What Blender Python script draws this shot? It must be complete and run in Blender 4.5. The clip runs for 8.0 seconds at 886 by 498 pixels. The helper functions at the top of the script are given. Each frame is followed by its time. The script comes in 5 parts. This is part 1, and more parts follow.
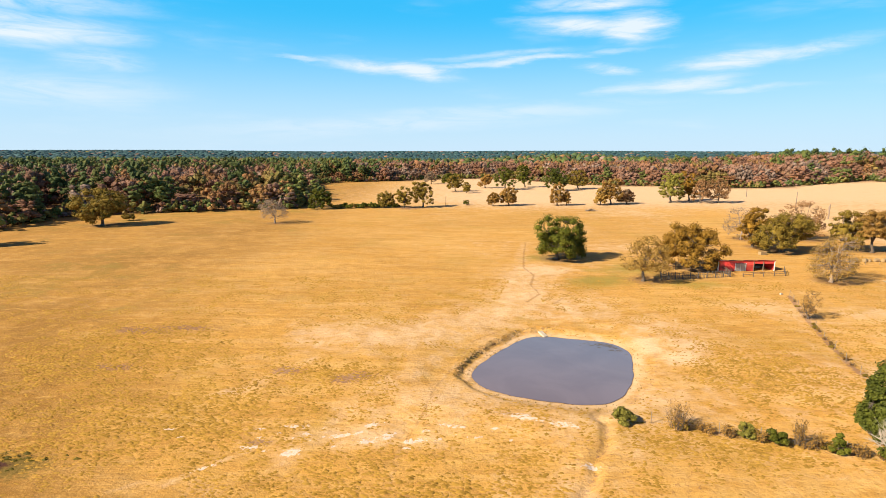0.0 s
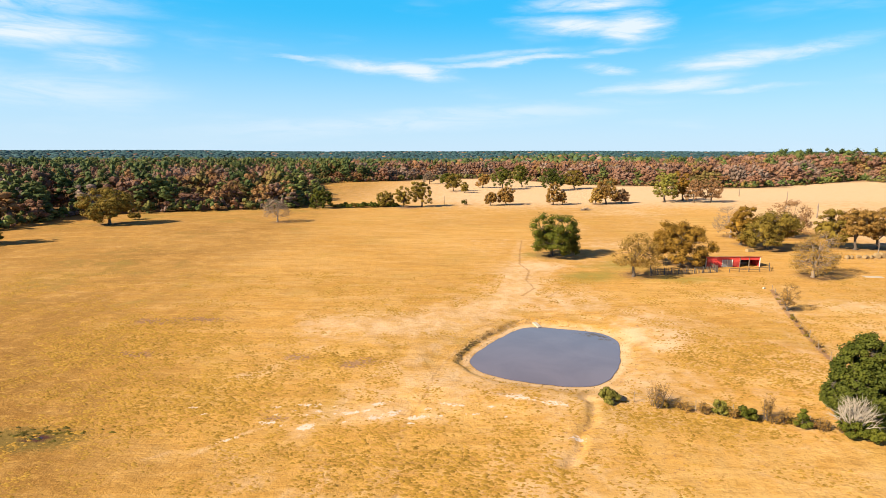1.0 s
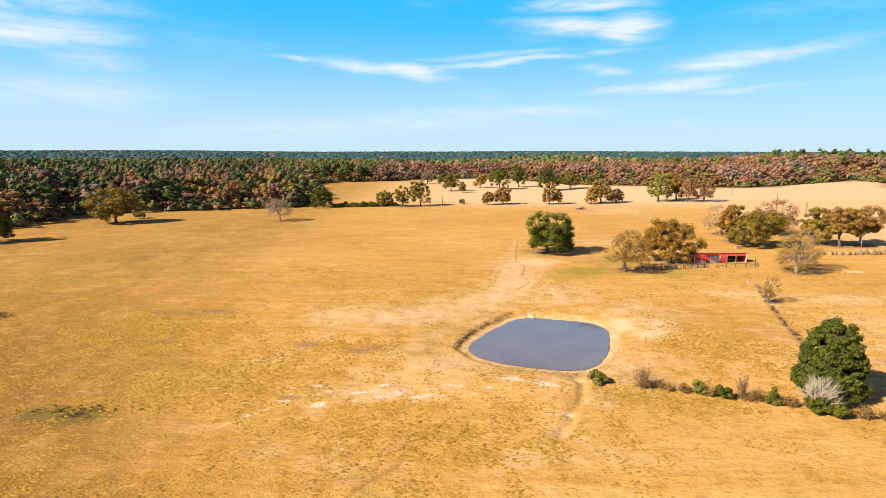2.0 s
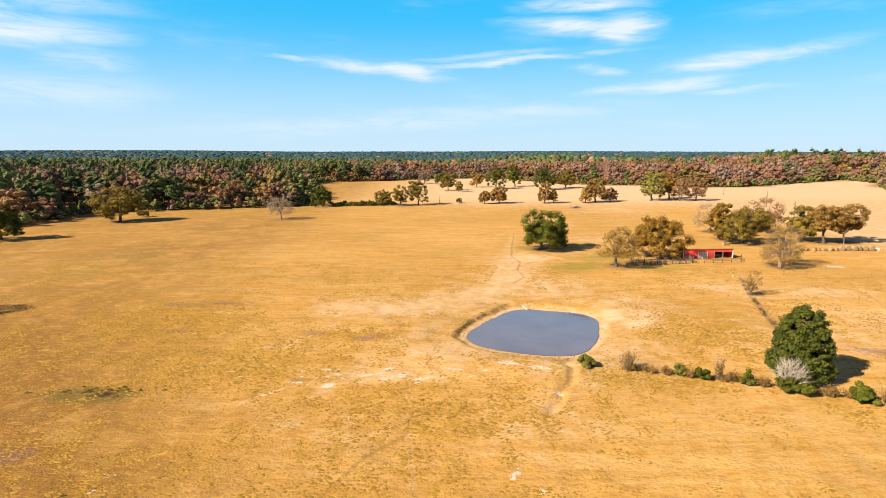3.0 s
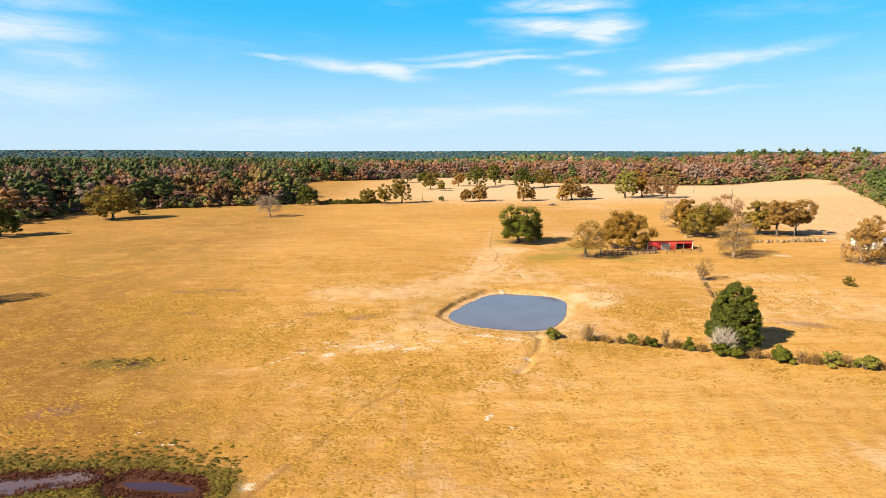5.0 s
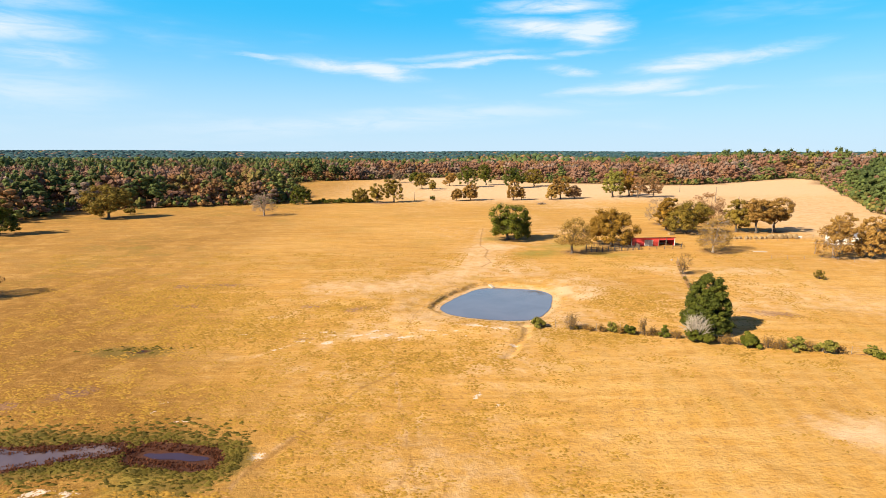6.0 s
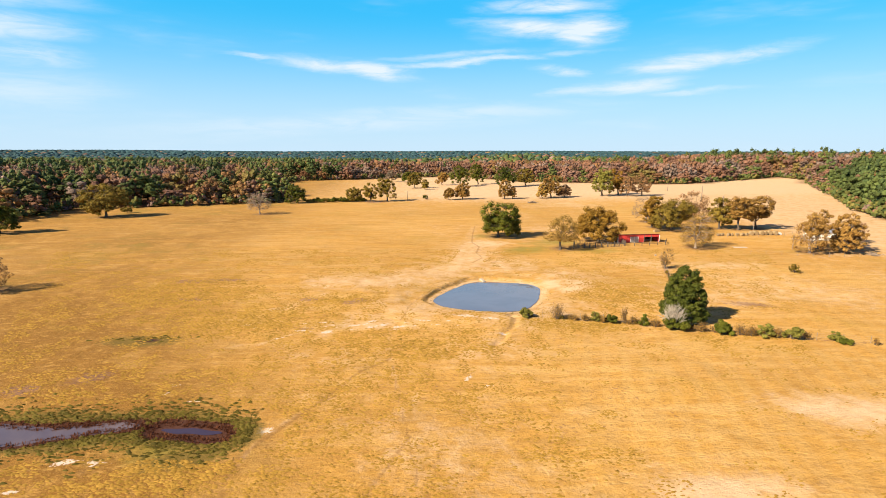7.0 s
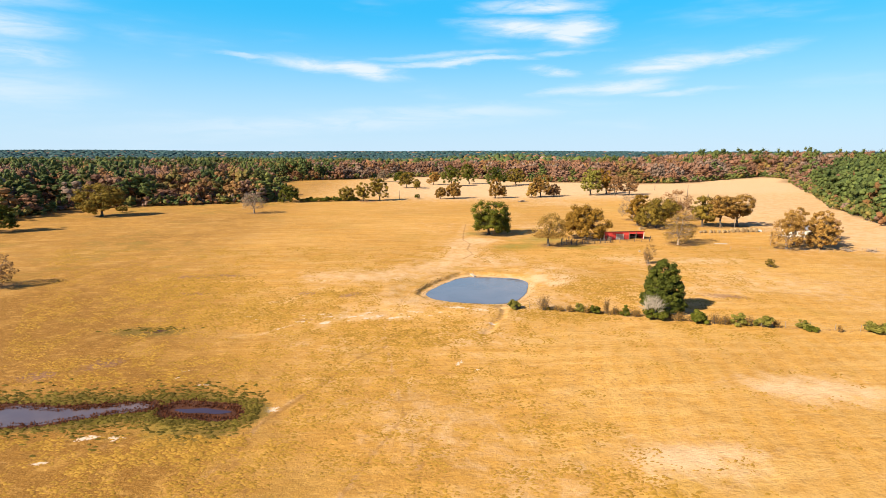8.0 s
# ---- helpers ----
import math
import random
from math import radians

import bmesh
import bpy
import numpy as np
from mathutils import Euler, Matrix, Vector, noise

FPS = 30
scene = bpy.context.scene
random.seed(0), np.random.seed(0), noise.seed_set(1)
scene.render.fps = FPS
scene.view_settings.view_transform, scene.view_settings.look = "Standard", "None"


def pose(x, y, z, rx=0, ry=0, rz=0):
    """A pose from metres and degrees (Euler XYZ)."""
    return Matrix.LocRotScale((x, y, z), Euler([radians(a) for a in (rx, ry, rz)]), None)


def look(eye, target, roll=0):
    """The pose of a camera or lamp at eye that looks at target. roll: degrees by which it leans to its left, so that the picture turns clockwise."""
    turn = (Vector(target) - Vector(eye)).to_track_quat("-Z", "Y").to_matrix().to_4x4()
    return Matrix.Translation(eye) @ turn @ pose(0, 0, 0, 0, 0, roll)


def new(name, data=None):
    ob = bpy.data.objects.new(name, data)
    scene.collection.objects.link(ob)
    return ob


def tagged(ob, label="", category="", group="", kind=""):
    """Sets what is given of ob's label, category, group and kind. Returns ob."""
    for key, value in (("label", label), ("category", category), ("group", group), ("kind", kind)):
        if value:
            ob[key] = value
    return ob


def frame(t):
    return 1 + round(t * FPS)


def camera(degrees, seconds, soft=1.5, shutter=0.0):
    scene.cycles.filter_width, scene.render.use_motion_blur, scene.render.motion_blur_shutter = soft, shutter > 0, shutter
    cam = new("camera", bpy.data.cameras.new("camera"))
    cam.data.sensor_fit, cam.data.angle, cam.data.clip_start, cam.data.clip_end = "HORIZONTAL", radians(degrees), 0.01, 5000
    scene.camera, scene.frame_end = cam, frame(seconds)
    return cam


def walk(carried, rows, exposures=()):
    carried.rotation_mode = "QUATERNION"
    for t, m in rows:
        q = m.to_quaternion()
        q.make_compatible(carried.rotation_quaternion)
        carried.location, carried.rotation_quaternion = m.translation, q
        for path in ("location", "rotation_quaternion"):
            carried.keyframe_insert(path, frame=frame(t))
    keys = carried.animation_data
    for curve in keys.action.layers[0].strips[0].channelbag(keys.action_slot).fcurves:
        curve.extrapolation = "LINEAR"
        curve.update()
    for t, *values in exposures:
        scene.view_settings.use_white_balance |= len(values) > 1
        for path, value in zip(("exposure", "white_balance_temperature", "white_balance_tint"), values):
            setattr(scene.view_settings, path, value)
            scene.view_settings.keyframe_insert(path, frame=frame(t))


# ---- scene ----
cam = camera(80.1, 8.0, soft=0.6)
PATH = [
    (0, (1.911, -0.602, 29.877), (1.898, 1.365, 29.517), 0.1),
    (0.5, (1.766, -3.229, 29.997), (1.758, -1.261, 29.637), 0.1),
    (1, (1.632, -5.951, 30.084), (1.627, -3.983, 29.724), 0.1),
    (1.5, (1.429, -8.63, 30.12), (1.43, -6.663, 29.761), 0.1),
    (3, (0.692, -16.516, 30.103), (0.71, -14.549, 29.744), 0.1),
    (3.5, (0.602, -19.148, 30.089), (0.635, -17.181, 29.73), 0.1),
    (4, (0.507, -21.848, 30.079), (0.555, -19.881, 29.72), 0.1),
    (4.5, (0.4, -24.564, 30.073), (0.466, -22.597, 29.713), 0.1),
    (6, (0.008, -32.414, 30.025), (0.125, -30.45, 29.666), 0.1),
    (6.5, (-0.163, -34.981, 30.013), (-0.032, -33.018, 29.653), 0.1),
    (7, (-0.351, -37.539, 30.009), (-0.206, -35.577, 29.649), 0.1),
    (7.5, (-0.575, -40.049, 29.995), (-0.414, -38.089, 29.635), 0.1),
    (8, (-0.839, -42.518, 29.976), (-0.662, -40.558, 29.616), 0.1),
]
walk(cam, [(t, look(eye, target, roll)) for t, eye, target, roll in PATH])
scene.view_settings.exposure = 1.05

# ---- node helpers ----


def add_node(tree, kind, **settings):
    """A node; settings that name an input set its value or link it, underscores stand for spaces."""
    n = tree.nodes.new(kind)
    for key, value in settings.items():
        n_set(tree, n, key, value)
    return n


def n_set(tree, n, key, value):
    if key.startswith("i_"):
        sock = n.inputs[int(key[2:])]
    elif key.replace("_", " ") in n.inputs:
        sock = n.inputs[key.replace("_", " ")]
    else:
        return
    if isinstance(value, bpy.types.NodeSocket):
        tree.links.new(value, sock)
    else:
        sock.default_value = value


def math_node(tree, op, a, b=0.0, c=None, clamp=False):
    n = add_node(tree, "ShaderNodeMath", i_0=a, i_1=b)
    n.operation, n.use_clamp = op, clamp
    if c is not None:
        n_set(tree, n, "i_2", c)
    return n.outputs[0]


def mix_color(tree, fac, a, b, blend="MIX"):
    n = tree.nodes.new("ShaderNodeMix")
    n.data_type, n.blend_type = "RGBA", blend
    for i, v in ((0, fac), (6, a), (7, b)):
        if isinstance(v, bpy.types.NodeSocket):
            tree.links.new(v, n.inputs[i])
        else:
            n.inputs[i].default_value = v if i == 0 else (*v[:3], 1)
    return n.outputs[2]


def noise_node(tree, vector, scale, detail=3.0, rough=0.55, distort=0.0):
    return add_node(tree, "ShaderNodeTexNoise", Vector=vector, Scale=scale, Detail=detail, Roughness=rough, Distortion=distort).outputs[0]


def map_range(tree, value, a, b, lo=0.0, hi=1.0):
    n = add_node(tree, "ShaderNodeMapRange", Value=value, From_Min=a, From_Max=b, To_Min=lo, To_Max=hi)
    n.interpolation_type = "SMOOTHSTEP"
    return n.outputs[0]


def vector_math(tree, op, a, b=(0, 0, 0)):
    n = add_node(tree, "ShaderNodeVectorMath", i_0=a, i_1=b)
    n.operation = op
    return n.outputs["Value"] if op == "LENGTH" else n.outputs[0]


# ---- world and sun ----
SUN_AZIMUTH, SUN_ELEVATION = radians(243), radians(34)
world = bpy.data.worlds.new("sky")
scene.world = world
world.use_nodes = True
wt = world.node_tree
wt.nodes.clear()
sky = wt.nodes.new("ShaderNodeTexSky")
sky.sky_type, sky.sun_disc, sky.sun_elevation, sky.sun_rotation = "NISHITA", False, SUN_ELEVATION, SUN_AZIMUTH
sky.altitude, sky.air_density, sky.dust_density, sky.ozone_density = 100, 1.0, 0.6, 2.0
sky_blue = add_node(wt, "ShaderNodeHueSaturation", Hue=0.493, Saturation=1.5, Value=1.22, Fac=1.0, Color=sky.outputs[0]).outputs[0]
sky_blue = mix_color(wt, 1.0, sky_blue, (0.77, 1.01, 1.12), "MULTIPLY")
direction = add_node(wt, "ShaderNodeTexCoord").outputs["Generated"]
xyz = add_node(wt, "ShaderNodeSeparateXYZ", Vector=direction)
azimuth = math_node(wt, "ARCTAN2", xyz.outputs[0], xyz.outputs[1])
elevation = math_node(wt, "ARCSINE", xyz.outputs[2])
flat = add_node(wt, "ShaderNodeCombineXYZ", X=azimuth, Y=elevation, Z=0.0).outputs[0]
streaks = add_node(wt, "ShaderNodeMapping", Vector=flat, Scale=(5.0, 26.0, 1.0), Rotation=(0, 0, 0.05)).outputs[0]
wisp = noise_node(wt, streaks, 1.6, 8.0, 0.62, 0.9)
warp = add_node(wt, "ShaderNodeTexNoise", Vector=streaks, Scale=1.3, Detail=8.0, Roughness=0.66)
shift = vector_math(wt, "MULTIPLY", vector_math(wt, "SUBTRACT", warp.outputs[1], (0.5, 0.5, 0.5)), (0.13, 0.030, 0.0))
bent = vector_math(wt, "ADD", flat, shift)
cover = 0.0
# thin cirrus: azimuth, elevation, half width, half height, tilt, thickness
CIRRUS = (
    (-0.05, 0.143, 0.075, 0.014, -0.14, 1.2), (-0.14, 0.152, 0.09, 0.011, -0.08, 0.95), (-0.26, 0.160, 0.06, 0.004, -0.05, 0.55), (0.13, 0.160, 0.20, 0.006, 0.06, 0.9),
    (0.11, 0.171, 0.17, 0.006, 0.05, 0.5), (0.315, 0.207, 0.062, 0.025, 0.02, 1.4), (0.225, 0.214, 0.10, 0.016, -0.06, 1.1), (0.26, 0.248, 0.11, 0.012, 0.0, 1.0),
    (0.285, 0.141, 0.045, 0.008, -0.12, 0.95), (0.49, 0.146, 0.09, 0.014, 0.05, 1.15), (0.58, 0.153, 0.08, 0.012, 0.10, 0.9), (0.40, 0.115, 0.09, 0.012, 0.08, 0.9),
    (0.32, 0.108, 0.06, 0.008, 0.05, 0.7), (-0.66, 0.172, 0.14, 0.025, 0.03, 1.15), (-0.70, 0.215, 0.20, 0.020, 0.0, 0.85), (-0.62, 0.092, 0.16, 0.030, 0.0, 0.55))
VEILS = ((-0.57, 0.138, 0.06, 0.016, 0.0, 0.6), (0.12, 0.075, 0.26, 0.014, 0.03, 0.5), (-0.10, 0.052, 0.36, 0.018, 0.05, 0.45), (0.50, 0.101, 0.10, 0.005, 0.0, 0.5))
for az, el, wide, high, tilt, thick in CIRRUS + VEILS:
    local = wt.nodes.new("ShaderNodeMapping")
    local.vector_type = "TEXTURE"
    for key, value in (("Vector", bent), ("Location", (az, el, 0)), ("Rotation", (0, 0, tilt)), ("Scale", (wide, high, 1))):
        n_set(wt, local, key, value)
    far = vector_math(wt, "LENGTH", local.outputs[0])
    cover = math_node(wt, "MAXIMUM", cover, map_range(wt, far, 1.5, 0.0, 0.0, thick))
veil = map_range(wt, noise_node(wt, streaks, 0.55, 4.0), 0.52, 0.8, 0.0, 0.35)
cloud = math_node(wt, "MULTIPLY", math_node(wt, "MAXIMUM", cover, veil), map_range(wt, wisp, 0.25, 0.66, 0.15, 1.1), clamp=True)
# Overhead, out of view, the sky is dimmed and violet to deepen shadows.
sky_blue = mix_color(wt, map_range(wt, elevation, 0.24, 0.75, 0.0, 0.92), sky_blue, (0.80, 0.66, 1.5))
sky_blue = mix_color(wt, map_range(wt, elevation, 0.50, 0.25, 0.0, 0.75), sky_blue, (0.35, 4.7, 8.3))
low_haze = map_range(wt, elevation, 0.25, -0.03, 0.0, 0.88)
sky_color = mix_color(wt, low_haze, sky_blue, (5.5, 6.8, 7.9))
sky_color = mix_color(wt, math_node(wt, "MULTIPLY", cloud, 0.9), sky_color, (7.0, 7.6, 8.2))
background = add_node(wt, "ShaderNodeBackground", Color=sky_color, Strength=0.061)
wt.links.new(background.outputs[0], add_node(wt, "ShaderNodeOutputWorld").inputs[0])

sun = new("sun", bpy.data.lights.new("sun", "SUN"))
sun.data.energy, sun.data.angle, sun.data.color = 5.0, radians(0.53), (1.0, 0.86, 0.62)
sun_from = Vector((math.sin(SUN_AZIMUTH) * math.cos(SUN_ELEVATION), math.cos(SUN_AZIMUTH) * math.cos(SUN_ELEVATION), math.sin(SUN_ELEVATION)))
sun.matrix_world = look(sun_from * 200, (0, 0, 0))

# ---- materials ----


def material(name):
    m = bpy.data.materials.new(name)
    m.use_nodes = True
    return m, m.node_tree, m.node_tree.nodes["Principled BSDF"]


def place_vector(t):
    return add_node(t, "ShaderNodeTexCoord").outputs["Object"]


def attribute(t, name):
    n = t.nodes.new("ShaderNodeAttribute")
    n.attribute_name = name
    return n.outputs["Fac"]


def bump(t, bsdf, height, strength, distance):
    n = add_node(t, "ShaderNodeBump", Height=height, Strength=strength, Distance=distance)
    t.links.new(n.outputs[0], bsdf.inputs["Normal"])


MOW_TURN = radians(20)


def ground_material():
    m, t, b = material("dry pasture")
    p = place_vector(t)
    broad, middle, fine = noise_node(t, p, 0.022, 4.0), noise_node(t, p, 0.16, 4.0, 0.6, 0.4), noise_node(t, p, 2.2, 3.0, 0.65)
    grain = noise_node(t, p, 7.0, 2.0, 0.7)
    rows = add_node(t, "ShaderNodeMapping", Vector=p, Rotation=(0, 0, -0.75), Scale=(0.30, 1.25, 1.0)).outputs[0]
    swath = noise_node(t, rows, 0.8, 3.0, 0.6)
    c = mix_color(t, map_range(t, broad, 0.35, 0.65), (0.54, 0.285, 0.057), (0.58, 0.325, 0.082))
    c = mix_color(t, map_range(t, middle, 0.45, 0.72, 0.0, 0.5), c, (0.58, 0.355, 0.115))
    c = mix_color(t, map_range(t, swath, 0.48, 0.66, 0.0, 0.5), c, (0.38, 0.19, 0.038))
    drift = add_node(t, "ShaderNodeMapping", Vector=p, Rotation=(0, 0, -0.5), Scale=(0.075, 0.24, 1.0)).outputs[0]
    c = mix_color(t, map_range(t, noise_node(t, drift, 1.0, 4.0, 0.65, 0.5), 0.48, 0.66, 0.0, 0.45), c, (0.68, 0.44, 0.165))
    c = mix_color(t, map_range(t, noise_node(t, p, 0.06, 5.0, 0.65, 0.8), 0.5, 0.7, 0.0, 0.5), c, (0.44, 0.29, 0.06))
    long_rows = add_node(t, "ShaderNodeMapping", Vector=p, Rotation=(0, 0, -0.22), Scale=(0.05, 0.42, 1.0)).outputs[0]
    streak = noise_node(t, long_rows, 1.0, 6.0, 0.68, 0.7)
    c = mix_color(t, map_range(t, streak, 0.50, 0.66, 0.0, 0.55), c, (0.66, 0.42, 0.155))
    c = mix_color(t, map_range(t, streak, 0.47, 0.34, 0.0, 0.55), c, (0.36, 0.19, 0.045))
    lanes = add_node(t, "ShaderNodeTexWave", Vector=add_node(t, "ShaderNodeMapping", Vector=p, Rotation=(0, 0, MOW_TURN)).outputs[0], Scale=0.11, Distortion=2.5, Detail=2.0, Detail_Scale=0.6).outputs[1]
    c = mix_color(t, math_node(t, "MULTIPLY", attribute(t, "mown"), map_range(t, lanes, 0.25, 0.8, 0.0, 0.28)), c, (0.60, 0.39, 0.14))
    c = mix_color(t, math_node(t, "MULTIPLY", attribute(t, "rank"), map_range(t, middle, 0.3, 0.6, 0.55, 1.0)), c, (0.215, 0.102, 0.018))
    tufts = add_node(t, "ShaderNodeMapping", Vector=p, Rotation=(0, 0, -0.35), Scale=(0.55, 1.1, 1.0)).outputs[0]
    tuft = noise_node(t, tufts, 1.0, 4.0, 0.7, 0.3)
    c = mix_color(t, map_range(t, tuft, 0.50, 0.70, 0.0, 0.4), c, (0.37, 0.185, 0.03))
    c = mix_color(t, map_range(t, tuft, 0.50, 0.30, 0.0, 0.5), c, (0.60, 0.35, 0.088))
    c = mix_color(t, map_range(t, fine, 0.50, 0.68, 0.0, 0.42), c, (0.26, 0.13, 0.032))
    c = mix_color(t, map_range(t, grain, 0.45, 0.70, 0.0, 0.38), c, (0.58, 0.34, 0.085))

    def masked(name, low, high, most, ragged, source):
        v = math_node(t, "ADD", attribute(t, name), math_node(t, "MULTIPLY", math_node(t, "SUBTRACT", source, 0.5), ragged))
        return map_range(t, v, low, high, 0.0, most)

    c = mix_color(t, masked("grass_green", 0.25, 0.9, 0.75, 1.2, middle), c, (0.24, 0.20, 0.035))
    c = mix_color(t, masked("dirt", 0.35, 0.75, 0.7, 1.6, fine), c, (0.20, 0.108, 0.078))
    c = mix_color(t, masked("sand", 0.22, 0.95, 0.88, 1.4, noise_node(t, p, 0.35, 6.0, 0.68, 0.5)), c, (0.64, 0.445, 0.255))
    c = mix_color(t, masked("path", 0.30, 0.95, 0.55, 1.1, tuft), c, (0.22, 0.11, 0.035))
    c = mix_color(t, masked("white", 0.55, 0.8, 0.95, 2.1, fine), c, (0.64, 0.52, 0.40))
    c = mix_color(t, masked("marsh", 0.30, 0.75, 0.85, 1.1, fine), c, (0.15, 0.105, 0.022))
    c = mix_color(t, masked("wet", 0.30, 0.65, 1.0, 0.9, fine), c, (0.075, 0.03, 0.018))
    # Leaf litter under trees, darkened to add to their shade.
    c = mix_color(t, masked("litter_shade", 0.3, 0.9, 0.75, 1.2, fine), c, (0.21, 0.12, 0.055))
    c = mix_color(t, 1.0, c, (0.955, 0.942, 1.015), "MULTIPLY")
    t.links.new(c, b.inputs["Base Color"])
    b.inputs["Roughness"].default_value = 0.95
    b.inputs["Specular IOR Level"].default_value = 0.15
    h = math_node(t, "ADD", math_node(t, "ADD", math_node(t, "MULTIPLY", fine, 0.5), math_node(t, "MULTIPLY", grain, 0.2)), math_node(t, "MULTIPLY", tuft, 0.9))
    bump(t, b, h, 0.6, 0.35)
    return m


def water_material(name, color, rough, ior=1.6, deep=None):
    m, t, b = material(name)
    p = place_vector(t)
    n = noise_node(t, p, 0.13, 4.0, 0.55, 0.6)
    c = mix_color(t, map_range(t, n, 0.3, 0.7), deep or color, [v * 1.18 for v in color])
    t.links.new(c, b.inputs["Base Color"])
    b.inputs["IOR"].default_value = ior
    r = map_range(t, noise_node(t, p, 0.12, 3.0, 0.5, 0.8), 0.4, 0.65, rough, rough + 0.04)
    t.links.new(r, b.inputs["Roughness"])
    ripple = add_node(t, "ShaderNodeMapping", Vector=p, Scale=(2.0, 5.0, 1.0), Rotation=(0, 0, 0.3)).outputs[0]
    bump(t, b, noise_node(t, ripple, 1.0, 3.0), 0.10, 0.04)
    return m


def leaf_material(name, dark, light, shine=0.25, thin=0.14):
    """Foliage whose tone varies leaf by leaf and tree by tree."""
    m, t, b = material(name)
    r = add_node(t, "ShaderNodeNewGeometry").outputs["Random Per Island"]
    own = add_node(t, "ShaderNodeObjectInfo").outputs["Random"]
    n = map_range(t, noise_node(t, place_vector(t), 0.45, 3.0), 0.32, 0.68)
    c = mix_color(t, math_node(t, "ADD", math_node(t, "MULTIPLY", r, 0.45), math_node(t, "MULTIPLY", n, 0.6), clamp=True), dark, light)
    tone = map_range(t, own, 0.0, 1.0, 0.85, 1.12)
    c = mix_color(t, 1.0, c, add_node(t, "ShaderNodeCombineXYZ", X=tone, Y=tone, Z=tone).outputs[0], "MULTIPLY")
    t.links.new(c, b.inputs["Base Color"])
    b.inputs["Roughness"].default_value = 0.6
    b.inputs["Specular IOR Level"].default_value = shine * 0.4
    through_leaf = add_node(t, "ShaderNodeBsdfTranslucent", Color=c)
    both = add_node(t, "ShaderNodeMixShader", Fac=thin, i_1=b.outputs[0], i_2=through_leaf.outputs[0])
    t.links.new(both.outputs[0], t.nodes["Material Output"].inputs[0])
    return m


def woodland_material(name, contrast=1.0):
    """Many kinds of trees: the tint attribute picks the kind, the leaf varies it; tint 0 is a painted blue haze."""
    m, t, b = material(name)
    ramp = t.nodes.new("ShaderNodeValToRGB")
    t.links.new(attribute(t, "tint"), ramp.inputs[0])
    # The first stop imitates distance haze, put into the leaf colour.
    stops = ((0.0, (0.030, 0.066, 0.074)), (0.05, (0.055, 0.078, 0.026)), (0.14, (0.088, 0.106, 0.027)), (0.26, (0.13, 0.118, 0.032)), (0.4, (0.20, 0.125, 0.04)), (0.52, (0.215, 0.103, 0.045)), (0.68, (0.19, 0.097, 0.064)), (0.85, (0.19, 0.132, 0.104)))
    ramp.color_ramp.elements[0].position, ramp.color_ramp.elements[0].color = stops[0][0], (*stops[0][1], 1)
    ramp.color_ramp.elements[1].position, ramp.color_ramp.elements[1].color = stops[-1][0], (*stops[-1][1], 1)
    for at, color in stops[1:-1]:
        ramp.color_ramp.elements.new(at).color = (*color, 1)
    r = add_node(t, "ShaderNodeNewGeometry").outputs["Random Per Island"]
    p = place_vector(t)
    mottle = noise_node(t, p, 0.9, 3.0, 0.6)
    v = math_node(t, "MULTIPLY", map_range(t, r, 0.0, 1.0, 1 - 0.14 * contrast, 1 + 0.14 * contrast), map_range(t, mottle, 0.3, 0.7, 1 - 0.22 * contrast, 1 + 0.2 * contrast))
    v = math_node(t, "MULTIPLY", v, attribute(t, "tone"))
    c = mix_color(t, 1.0, ramp.outputs[0], add_node(t, "ShaderNodeCombineXYZ", X=v, Y=v, Z=v).outputs[0], "MULTIPLY")
    t.links.new(c, b.inputs["Base Color"])
    b.inputs["Roughness"].default_value = 0.7
    b.inputs["Specular IOR Level"].default_value = 0.15
    bump(t, b, mottle, 0.6 * contrast, 0.9)
    return m


def worn_material(name, color, worn, scale=1.5, rough=0.8, metal=0.0, amount=0.6, relief=0.3):
    """Paint, wood or earth with stains at two scales and a fine relief."""
    m, t, b = material(name)
    p = place_vector(t)
    big, small = noise_node(t, p, scale, 4.0, 0.6), noise_node(t, p, scale * 9, 3.0, 0.6)
    c = mix_color(t, map_range(t, big, 0.42, 0.68, 0.0, amount), color, worn)
    c = mix_color(t, map_range(t, small, 0.5, 0.75, 0.0, amount * 0.7), c, [v * 0.6 for v in color])
    t.links.new(c, b.inputs["Base Color"])
    b.inputs["Roughness"].default_value, b.inputs["Metallic"].default_value = rough, metal
    bump(t, b, small, relief, 0.02)
    return m


GROUND = ground_material()
POND_WATER = water_material("muddy pond water", (0.155, 0.124, 0.135), 0.04, 1.8)
MARSH_WATER = water_material("marsh water", (0.135, 0.098, 0.100), 0.04, 1.4, (0.10, 0.072, 0.085))
POOL_WATER = water_material("dark pool water", (0.045, 0.032, 0.055), 0.04, 1.36)
BARK = worn_material("oak bark", (0.095, 0.070, 0.052), (0.15, 0.12, 0.095), 2.0, 0.95, relief=0.6)
BARE_BARK = worn_material("bleached bare wood", (0.25, 0.185, 0.14), (0.34, 0.27, 0.215), 2.0, 0.95, relief=0.5)
BLEACHED = worn_material("bleached dead wood", (0.40, 0.34, 0.28), (0.29, 0.24, 0.19), 2.0, 0.9, relief=0.4)
CORRAL_WOOD = worn_material("dark weathered corral wood", (0.10, 0.075, 0.06), (0.17, 0.135, 0.11), 2.5, 0.95, relief=0.6)
OLD_WOOD = worn_material("weathered fence wood", (0.19, 0.145, 0.11), (0.30, 0.25, 0.20), 2.5, 0.95, relief=0.6)
